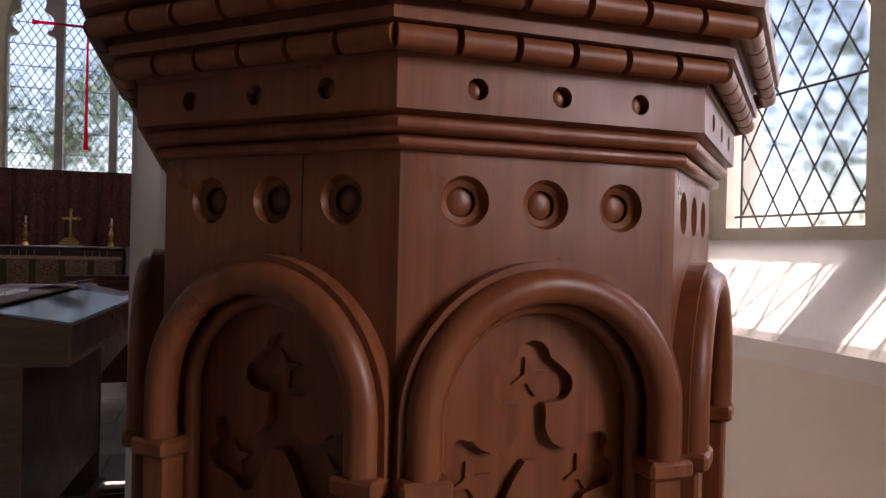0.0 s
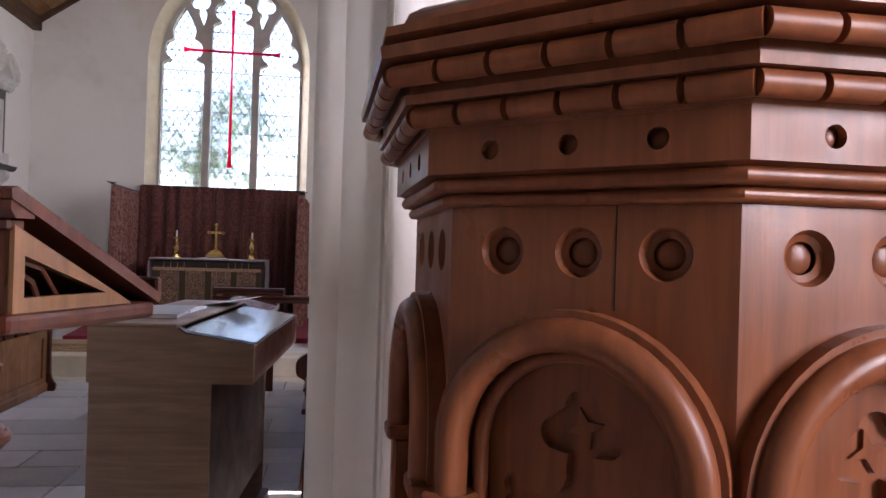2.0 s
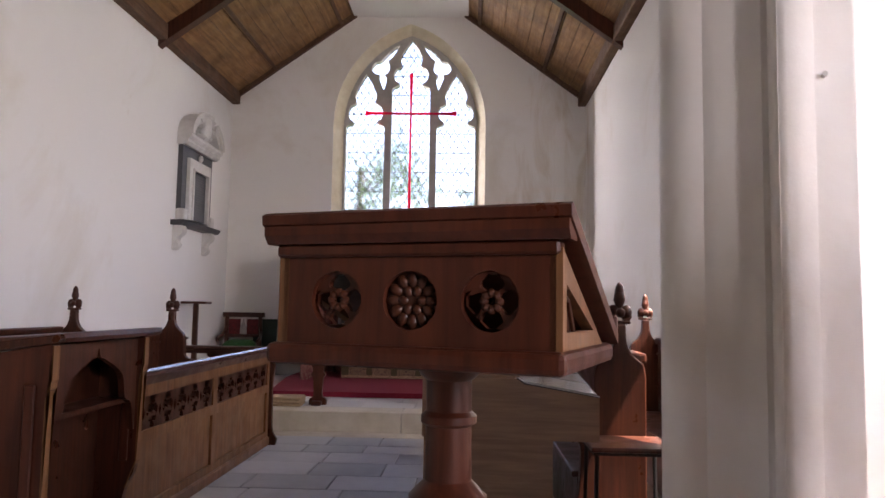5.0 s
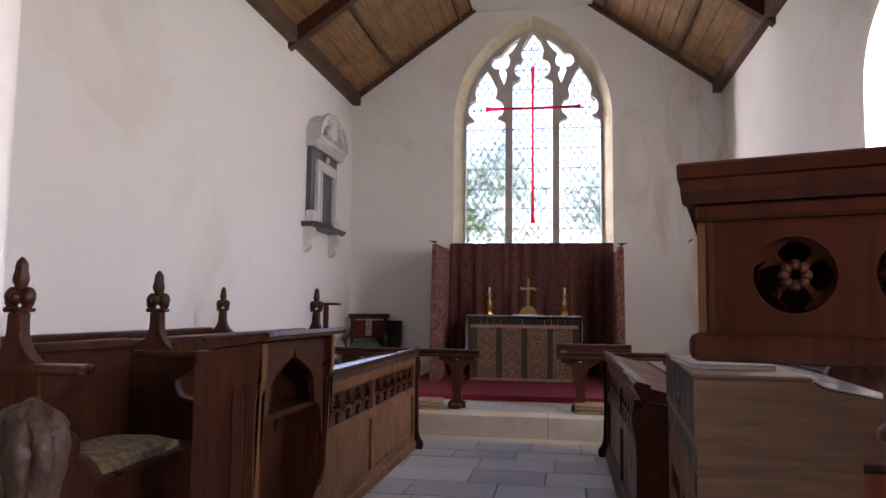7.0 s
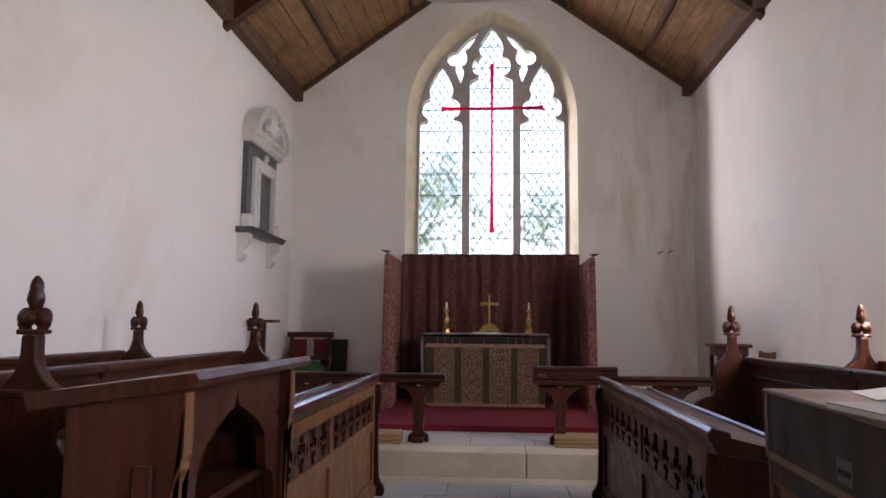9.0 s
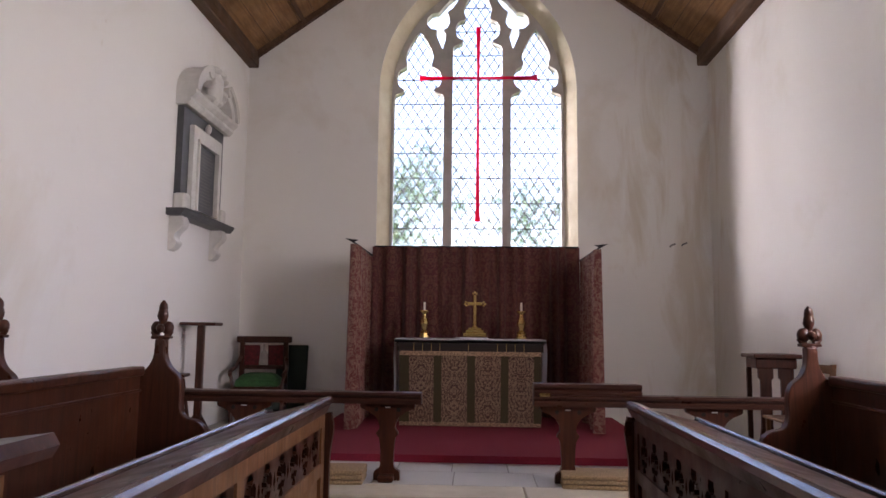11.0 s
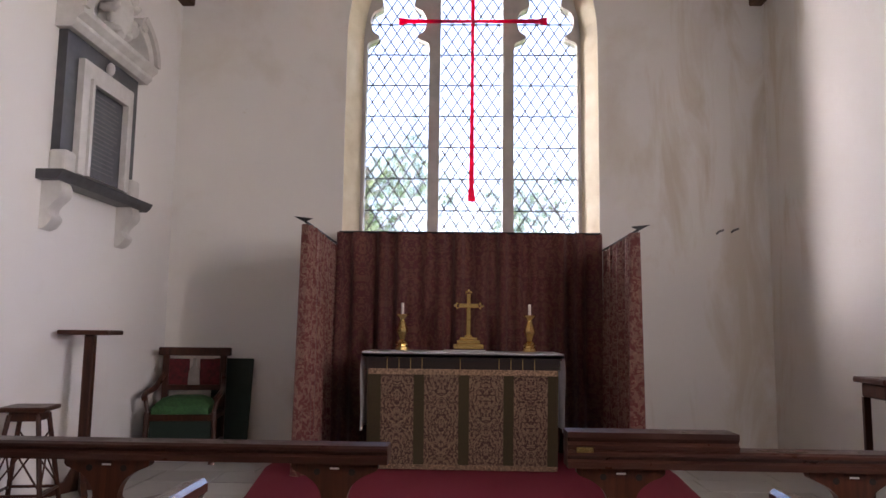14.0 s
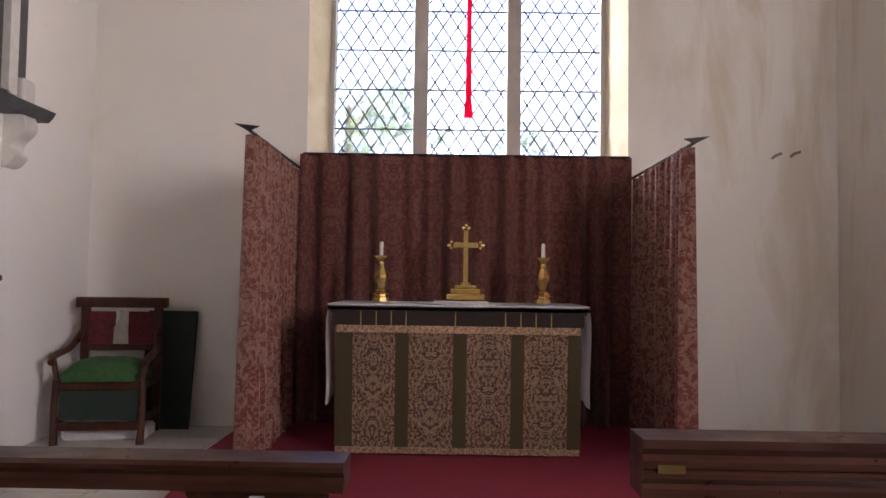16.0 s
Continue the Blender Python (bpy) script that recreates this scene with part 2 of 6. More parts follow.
def pointed(cx, half, base, spring, apex, n=10, bottom=True):
    """A two-centred pointed arch outline, counterclockwise from lower left."""
    rise = apex - spring
    rad = (half * half + rise * rise) / (2 * half)
    top = math.asin(min(1, rise / rad)) if rad >= half else math.pi / 2
    right = [(cx + half - rad + rad * math.cos(top * i / n), spring + rad * math.sin(top * i / n)) for i in range(n + 1)]
    left = [(2 * cx - x, y) for x, y in reversed(right[:-1])]
    return ([(cx - half, base), (cx + half, base)] if bottom else []) + right + left


def add_lathe(bm, profile, n=20, centre=(0, 0), start=0.0):
    """Turned about z: profile of (radius, z)."""
    rings = []
    for r, z in profile:
        rings.append([bm.verts.new((centre[0] + r * math.cos(start + 2 * math.pi * i / n), centre[1] + r * math.sin(start + 2 * math.pi * i / n), z)) for i in range(n)])
    for a, b in zip(rings, rings[1:]):
        for i in range(n):
            bm.faces.new((a[i], a[(i + 1) % n], b[(i + 1) % n], b[i]))
    bm.faces.new(list(reversed(rings[0])))
    bm.faces.new(rings[-1])


def lathe(profile, n=20, centre=(0, 0), start=0.0):
    bm = bmesh.new()
    add_lathe(bm, profile, n, centre, start)
    return bm


def add_prism(bm, outline, a, b, at):
    """A closed outline (u, v) pushed from w=a to w=b; at(u, v, w) gives the place."""
    lo = [bm.verts.new(at(u, v, a)) for u, v in outline]
    hi = [bm.verts.new(at(u, v, b)) for u, v in outline]
    bm.faces.new(list(reversed(lo)))
    bm.faces.new(hi)
    for i in range(len(lo)):
        j = (i + 1) % len(lo)
        bm.faces.new((lo[i], lo[j], hi[j], hi[i]))


def prism(outline, a, b, at):
    bm = bmesh.new()
    add_prism(bm, outline, a, b, at)
    return bm


def add_tube(bm, pts, r, n=8, close=False):
    """A round bar along points."""
    pts = [Vector(p) for p in pts]
    rings = []
    up = None
    for i, p in enumerate(pts):
        a, b = pts[max(i - 1, 0)], pts[min(i + 1, len(pts) - 1)]
        if close:
            a, b = pts[i - 1], pts[(i + 1) % len(pts)]
        d = (b - a).normalized()
        if up is None:
            up = Vector((0, 0, 1)) if abs(d.z) < 0.9 else Vector((1, 0, 0))
        side = d.cross(up).normalized()
        up = side.cross(d).normalized()
        rad = r[i] if isinstance(r, (list, tuple)) else r
        rings.append([bm.verts.new(p + rad * (math.cos(2 * math.pi * k / n) * side + math.sin(2 * math.pi * k / n) * up)) for k in range(n)])
    pairs = list(zip(rings, rings[1:])) + ([(rings[-1], rings[0])] if close else [])
    for a, b in pairs:
        for k in range(n):
            bm.faces.new((a[k], a[(k + 1) % n], b[(k + 1) % n], b[k]))
    if not close:
        bm.faces.new(list(reversed(rings[0])))
        bm.faces.new(rings[-1])


def tube(pts, r, n=8, close=False):
    bm = bmesh.new()
    add_tube(bm, pts, r, n, close)
    return bm


def smooth_curve(pts, n=6):
    """Catmull-Rom through 2D points."""
    out = []
    for i in range(len(pts) - 1):
        p0, p1, p2, p3 = pts[max(i - 1, 0)], pts[i], pts[i + 1], pts[min(i + 2, len(pts) - 1)]
        for k in range(n):
            t = k / n
            out.append(tuple(0.5 * (2 * b + (c - a) * t + (2 * a - 5 * b + 4 * c - d) * t * t + (3 * b - a - 3 * c + d) * t ** 3) for a, b, c, d in zip(p0, p1, p2, p3)))
    return out + [tuple(pts[-1])]


XZ = lambda y: (lambda u, v, w: (u, y + w, v))
YZ = lambda x: (lambda u, v, w: (x + w, u, v))

# ---- the chancel: floor, walls, roof ----
N, S, E_WALL, ARCH_W, ARCH_E = -5.2, 0.93, 13.17, 3.07, 3.70
MID = -2.1
ARCH_MID = -1.955
EAVE, RIDGE = 4.92, 7.1
THICK = 0.6

structure("floor", box(-7, 3, -8, 8.9, -0.3, -0.012), JOINT, "mortar bed under worn grey stone floor", "floor")
structure("wall_north", box(N - THICK, N, ARCH_E, E_WALL + THICK, -0.3, EAVE + 0.1), PLASTER, "white limewashed north wall of the chancel", "wall")
# east wall with the pointed opening of the great window
gable = [(N - 0.0, -0.3), (S + 0.0, -0.3), (S, EAVE + 0.1), (MID, RIDGE + 0.25), (N, EAVE + 0.1)]
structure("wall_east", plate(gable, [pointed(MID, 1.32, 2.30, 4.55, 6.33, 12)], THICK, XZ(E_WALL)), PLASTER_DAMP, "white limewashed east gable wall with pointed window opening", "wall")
# south wall with a window near the arch and an added unseen one
south = [(ARCH_E, -0.3), (E_WALL + THICK, -0.3), (E_WALL + THICK, EAVE + 0.1), (ARCH_E, EAVE + 0.1)]
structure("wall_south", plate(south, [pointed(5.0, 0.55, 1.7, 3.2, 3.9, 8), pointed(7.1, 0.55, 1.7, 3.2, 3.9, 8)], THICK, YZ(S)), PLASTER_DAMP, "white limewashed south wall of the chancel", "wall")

# wall between nave and chancel, with a tall pointed arch
wall_outline = [(-6.4, -0.3), (0.15, -0.3), (0.15, 6.0), (-6.4, 6.0)]
arch_ring = wall_outline[:1] + [(ARCH_MID - 1.87, -0.3)] + list(reversed(pointed(ARCH_MID, 1.87, 0, 2.7, 4.9, 12, False))) + [(ARCH_MID + 1.87, -0.3)] + wall_outline[1:]
bm = bmesh.new()
add_prism(bm, arch_ring, 0.0, ARCH_E - ARCH_W - 0.0, XZ(ARCH_W))
structure("wall_arch", bm, PLASTER, "white plastered wall with the tall chancel arch", "wall")


def respond(side):
    """Half-shaft, hollow and roll of the chancel arch's jamb, run up and round the arch."""
    prof = [(0.16, 0.62), (0.10, 0.55)] + [(0.03 - 0.11 * math.sin(radians(t)) , 0.33 + 0.12 * math.cos(radians(t))) for t in range(0, 181, 15)]
    prof += [(0.06, 0.17), (0.11, 0.15), (0.155, 0.11), (0.17, 0.07)]
    prof += [(0.215 - 0.035 * math.sin(radians(t)), 0.03 + 0.04 * math.cos(radians(t))) for t in range(0, 181, 30)]
    prof += [(0.255, -0.012), (0.30, -0.006), (0.30, 0.62)]
    bm = bmesh.new()
    line = [(1.68, -0.3)] + [(x - ARCH_MID - 0.19, z) for x, z in pointed(ARCH_MID, 1.87, 0, 2.7, 4.9, 12, False)[:13]]
    rows = []
    for x, z in line:
        rows.append([bm.verts.new((ARCH_MID + side * (x + u), ARCH_W + v, z)) for u, v in prof])
    for a, b in zip(rows, rows[1:]):
        for i in range(len(prof) - 1):
            bm.faces.new((a[i], a[i + 1], b[i + 1], b[i]))
    return bm


structure("trim_arch_south", respond(1), PLASTER, "limewashed moulded stone shaft of the chancel arch", "arch moulding", True)
structure("trim_arch_north", respond(-1), PLASTER, "limewashed moulded stone shaft of the chancel arch", "arch moulding", True)

# ---- the nave round the pulpit, plain and closed ----
NAVE_S, NAVE_E = 1.80, 3.5
structure("wall_nave_east", box(0.15, NAVE_S + 0.7, NAVE_E, ARCH_E, -0.3, 6.0), PLASTER, "white plastered nave wall beside the arch", "wall")
nave_s = [(-8.0, -0.3), (NAVE_E, -0.3), (NAVE_E, 6.0), (-8.0, 6.0)]
opening = [(1.40, 1.08), (3.28, 1.08), (3.28, 3.3), (2.35, 4.2), (1.40, 3.3)]
# added opening behind the camera, only there to pass the pulpit's fill lamp
unseen_opening = [(-1.95, 1.5), (-0.35, 1.5), (-0.35, 3.1), (-1.15, 3.7), (-1.95, 3.1)]
structure("wall_nave_south", plate(nave_s, [opening, unseen_opening], THICK, YZ(NAVE_S)), PLASTER_WARM, "cream plastered south wall of the nave", "wall")
# unseen walls and ceiling, given darker surfaces to cut bounce on the pulpit
structure("wall_nave_north", box(-7.0, -6.4, -8.0, NAVE_E + 0.25, -0.3, 6.0), STONE, "unseen nave north wall in darker stone to cut bounce light", "wall")
structure("wall_nave_west", box(-7.0, 2.7, -8.6, -8.0, -0.3, 6.0), STONE, "unseen nave west wall in darker stone to cut bounce light", "wall")
structure("ceiling_nave", box(-7.0, 2.8, -8.6, ARCH_E, 6.0, 6.2), BEAM, "unseen nave ceiling, kept dark to cut bounce light", "ceiling")

# ---- sanctuary step and floors ----
SANCT = 0.225
structure("floor_sanctuary", box(N, S, 8.93, E_WALL, -0.3, SANCT - 0.012), JOINT, "mortar bed of the raised sanctuary floor", "floor")


# ---- chancel roof: boarded slopes, rafters, wall plates ----
def slope(side, z_off, t, name, mat, y0, y1, u0=0.0, u1=1.0):
    """Part of one roof slope, from the eave (u=0) to the ridge (u=1)."""
    x_e = N - 0.25 if side < 0 else S + 0.25
    z_e = EAVE - 0.20
    run, rise = (MID - x_e), RIDGE + 0.0 - z_e
    ln = math.hypot(run, rise)
    nx, nz = rise / ln * (1 if side < 0 else -1) * 1.0, -abs(run) / ln
    outline = []
    for u, w in ((u0, z_off), (u1, z_off), (u1, z_off - t), (u0, z_off - t)):
        outline.append((x_e + run * u - nx * w, z_e + rise * u - nz * w))
    return prism(outline, y0, y1, lambda a, b, w: (a, w, b))


for side, nm in ((-1, "north"), (1, "south")):
    bm = bmesh.new()
    count = 17
    for k in range(count):
        b2 = slope(side, 0.12 + 0.004 * (k % 3), 0.03, "b", ROOF, ARCH_E, E_WALL, k / count + 0.0012, (k + 1) / count - 0.0012)
        me = bpy.data.meshes.new("tmp")
        b2.to_mesh(me)
        b2.free()
        bm.from_mesh(me)
        bpy.data.meshes.remove(me)
    tagged(obj_of("ceiling_boards_" + nm, bm, ROOF), "brown varnished boards of the pitched chancel ceiling", "ceiling", kind="structure")
    tagged(obj_of("ceiling_backing_" + nm, slope(side, 0.2, 0.06, "b", BEAM, ARCH_E, E_WALL), BEAM), "dark roof decking above the boards", "ceiling", kind="structure")
    for y in (6.75, 10.16):
        tagged(obj_of("rafter", slope(side, 0.10, 0.19, "r", OAK, y - 0.07, y + 0.07), OAK), "dark brown roof rafter under the boards", "rafter", "rafters of the chancel roof", "structure")
    x0, x1 = (N - 0.02, N + 0.13) if side < 0 else (S - 0.13, S + 0.02)
    tagged(obj_of("wall_plate", box(x0, x1, ARCH_E, E_WALL, EAVE - 0.05, EAVE + 0.17, 0.012), BEAM), "brown timber wall plate along the eaves", "wall plate", "", "structure")
    for u in (0.30, 0.64):
        tagged(obj_of("batten", slope(side, 0.10, 0.06, "p", BEAM, ARCH_E, E_WALL, u, u + 0.014), BEAM), "thin brown batten along the roof slope", "batten", "battens of the chancel roof", "structure")
    tagged(obj_of("gable_trim", slope(side, 0.11, 0.09, "g", BEAM, E_WALL - 0.07, E_WALL - 0.004), BEAM), "dark timber trim where roof meets gable", "trim", "", "structure")
structure("ceiling_collar", box(MID - 1.0, MID + 1.0, ARCH_E, E_WALL, 6.45, 6.49), PLASTER, "white plastered strip below the ridge", "ceiling")

# ---- east window ----
GLASS_Y = 13.47
def win(u, v):
    """Tracery units to metres."""
    return (MID + u / 214.0, 2.445 + v / 214.0)


def light_outline(c, half, shoulder, rows, base=0):
    right = smooth_curve([(half, shoulder)] + rows, 5)
    pts = [(c - half, base), (c + half, base)] + [(c + a, b) for a, b in right]
    pts += [(c - a, b) for a, b in reversed(right[:-1])]
    return [win(*p) for p in pts]


side_rows = [(70, 452), (44, 466), (60, 482), (66, 505), (58, 528), (37, 543), (41, 572), (26, 610), (0, 655)]
mid_rows = [(70, 600), (43, 615), (60, 630), (66, 655), (56, 676), (36, 686), (41, 715), (26, 752), (0, 790)]
holes = [light_outline(-171, 73, 430, side_rows, 2), light_outline(0, 73, 580, mid_rows, 2), light_outline(171, 73, 430, side_rows, 2)]
for s in (-1, 1):
    mouchette = [(-43, 770), (-56, 745), (-74, 719), (-90, 706), (-84, 690), (-83, 672), (-91, 657), (-102, 652), (-94, 640), (-95, 620), (-104, 592), (-114, 615), (-124, 640), (-121, 652), (-138, 655), (-151, 669), (-149, 688), (-136, 702), (-115, 706), (-102, 722), (-84, 742), (-66, 757)]
    holes.append([win(-s * u, v) for u, v in mouchette])
frame_outline = pointed(MID, 1.175, 2.40, 4.55, 6.20, 14)
window = thing("window_east", Matrix(), "three-light pointed east window with stone tracery and leaded glass", "window", "", "structure")
part("tracery", plate(frame_outline, holes, 0.16, XZ(GLASS_Y - 0.08)), TRACERY, window, "grey limestone tracery with cusped ogee lights")
# splayed reveal between wall face and tracery
outer, inner = pointed(MID, 1.32, 2.30, 4.55, 6.33, 14), pointed(MID, 1.175, 2.40, 4.55, 6.20, 14)
bm = bmesh.new()
va = [bm.verts.new((x, E_WALL + 0.004, z)) for x, z in outer]
vb = [bm.verts.new((x, GLASS_Y - 0.06, z)) for x, z in inner]
vc = [bm.verts.new((x, E_WALL + THICK, z)) for x, z in outer]
vd = [bm.verts.new((x, GLASS_Y + 0.06, z)) for x, z in inner]
for i in range(len(va)):
    j = (i + 1) % len(va)
    bm.faces.new((va[i], va[j], vb[j], vb[i]))
    bm.faces.new((vc[i], vc[j], vd[j], vd[i]))
part("reveal", bm, REVEAL, window, "yellowed splayed stone reveal")


def glass_material(name, tint):
    m, n, l, b = material(name)
    b.inputs["Base Color"].default_value = (*tint, 1)
    b.inputs["Transmission Weight"].default_value = 1.0
    b.inputs["Roughness"].default_value = 0.13
    b.inputs["IOR"].default_value = 1.12
    bump(n, l, b, noise_tex(n, l, coords(n, l), 9.0, 2.0), 0.06, 0.01)
    return m


GLASS = glass_material("old_window_glass", (0.60, 0.63, 0.655))


def lead_lattice(x_of, u0, u1, v0, v1, du, dv, r, inside):
    """Diamond cames clipped to an outline given by inside(u, v)."""
    bm = bmesh.new()
    n = 5
    def bar(a, b):
        add_tube(bm, [x_of(*a), x_of(*b)], r, 4)
    for sgn in (1, -1):
        k0 = int((u1 - u0) / du + (v1 - v0) / dv) + 2
        for k in range(-k0, k0):
            start = None
            steps = int((v1 - v0) / (dv / 4))
            for i in range(steps + 1):
                v = v0 + (v1 - v0) * i / steps
                u = u0 + k * du + sgn * (v - v0) / dv * du
                ok = inside(u, v)
                if ok and start is None:
                    start = (u, v)
                if (not ok or i == steps) and start is not None:
                    if last != start:
                        bar(start, last)
                    start = None
                last = (u, v)
    return bm


def in_poly(poly):
    def test(u, v):
        c = False
        for i in range(len(poly)):
            (x1, y1), (x2, y2) = poly[i - 1], poly[i]
            if (y1 > v) != (y2 > v) and u < (x2 - x1) * (v - y1) / (y2 - y1) + x1:
                c = not c
        return c
    return test


for k, hole in enumerate(holes[:3]):
    xs, zs = [p[0] for p in hole], [p[1] for p in hole]
    g = part("pane", prism(hole, GLASS_Y - 0.003, GLASS_Y + 0.003, lambda u, v, w: (u, w, v)), GLASS, window)
    g.visible_shadow = False
    part("lead_lattice", lead_lattice(lambda u, v: (u, GLASS_Y - 0.01, v), min(xs), max(xs), min(zs), max(zs), 0.127, 0.195, 0.0068, in_poly(hole)), LEAD, window, "diamond lead cames")
    bars = bmesh.new()
    for i in range(7 if k != 1 else 10):
        z = 2.72 + i * 0.345
        row = [u for u in [min(xs) + (max(xs) - min(xs)) * j / 60 for j in range(61)] if in_poly(hole)(u, z)]
        if row:
            add_tube(bars, [(row[0] - 0.02, GLASS_Y - 0.02, z), (row[-1] + 0.02, GLASS_Y - 0.02, z)], 0.0075, 6)
    part("saddle_bar", bars, LEAD, window, "thin iron saddle bars")
for hole in holes[3:]:
    xs, zs = [p[0] for p in hole], [p[1] for p in hole]
    g = part("pane", prism(hole, GLASS_Y - 0.003, GLASS_Y + 0.003, lambda u, v, w: (u, w, v)), GLASS, window)
    g.visible_shadow = False

# ---- nave window beside the pulpit ----
NX = 2.12
nave_window = thing("window_nave", Matrix(), "diamond-leaded nave window with pale stone mullion above a deep sill", "window", "", "structure")
panes = [[(2.43, 1.50), (3.15, 1.50), (3.15, 3.2), (2.79, 3.6), (2.43, 3.2)], [(1.48, 1.50), (2.20, 1.50), (2.20, 3.2), (1.84, 3.6), (1.48, 3.2)]]
part("mullion", plate([(1.40, 1.08), (3.28, 1.08), (3.28, 3.3), (2.35, 4.2), (1.40, 3.3)], panes, 0.16, YZ(NX - 0.02)), STONE, nave_window, "pale stone frame and mullion")
for poly in panes:
    us, vs = [p[0] for p in poly], [p[1] for p in poly]
    g = part("pane", box(NX + 0.05, NX + 0.056, min(us) - 0.02, max(us) + 0.02, min(vs) - 0.02, max(vs) + 0.02), GLASS, nave_window)
    g.visible_shadow = False
    part("lead_lattice", lead_lattice(lambda u, v: (NX + 0.04, u, v), min(us), max(us), min(vs), max(vs), 0.145, 0.235, 0.0055, in_poly(poly)), LEAD, nave_window, "diamond lead cames")
    bars = bmesh.new()
    for z in (1.55, 2.05, 2.6):
        add_tube(bars, [(NX + 0.03, min(us) - 0.01, z), (NX + 0.03, max(us) + 0.01, z)], 0.006, 6)
    for u in (min(us) + 0.03, max(us) - 0.03):
        add_tube(bars, [(NX + 0.035, u, 1.50), (NX + 0.035, u, 3.2)], 0.005, 6)
    part("saddle_bar", bars, LEAD, nave_window, "thin iron bars")
sill = [(NAVE_S - 0.02, 1.02), (NX + 0.0, 1.02), (NX + 0.0, 1.47), (NAVE_S + 0.0, 1.12), (NAVE_S - 0.02, 1.09)]
structure("sill_nave", prism(sill, 1.41, 3.27, lambda u, v, w: (u, w, v)), PLASTER, "sloping whitewashed window sill with chipped edge", "window sill")

# ---- chancel south windows, out of the walk's view: one lets the sun in, the eastern is added for fill ----
sw = thing("window_south", Matrix(), "plain unseen south chancel windows, the eastern one added for light", "window", "", "structure")
for y in (5.0, 7.1):
    g = part("pane", box(S + 0.3, S + 0.306, y - 0.57, y + 0.57, 1.68, 3.92), GLASS, sw)
    g.visible_shadow = False

# ---- sky light through the openings, with added fill lamps ----
sky_lamp((S + 0.65, 5.0, 2.7), (-3, 9.5, 1.8), 1.0, 2.0, 3.0)
# fill lamp in the added eastern window, turned towards the east wall
sky_lamp((S + 0.30, 7.1, 2.7), (-0.9, 13.0, 2.8), 0.9, 2.0, 13)
sky_lamp((NX + 0.9, 2.35, 2.6), (-3, 1.6, 0.8), 1.7, 2.0, 17)
# added fill at the unseen nave opening, brightens the pulpit's west face
sky_lamp((NAVE_S + 0.62, -1.25, 2.5), (0.3, 1.2, 1.4), 1.0, 1.6, 25)
# added lamp outdoors, aimed through the east window to brighten the south wall
sky_lamp((-5.3, 15.6, 4.6), (0.8, 9.8, 2.4), 1.8, 2.6, 80)

# ---- churchyard ----
structure("ground", box(-90, 90, -90, 120, -0.55, -0.5), GRASS, "mown churchyard grass", "ground")
# ---- pulpit ----
def turned(k, centre, theta):
    """The pose of side k of an octagon: x across, y inward, z up."""
    a = theta + radians(45) * (k + 0.5)
    return Matrix.Translation((*centre, 0)) @ Matrix.Rotation(a + radians(90), 4, "Z")


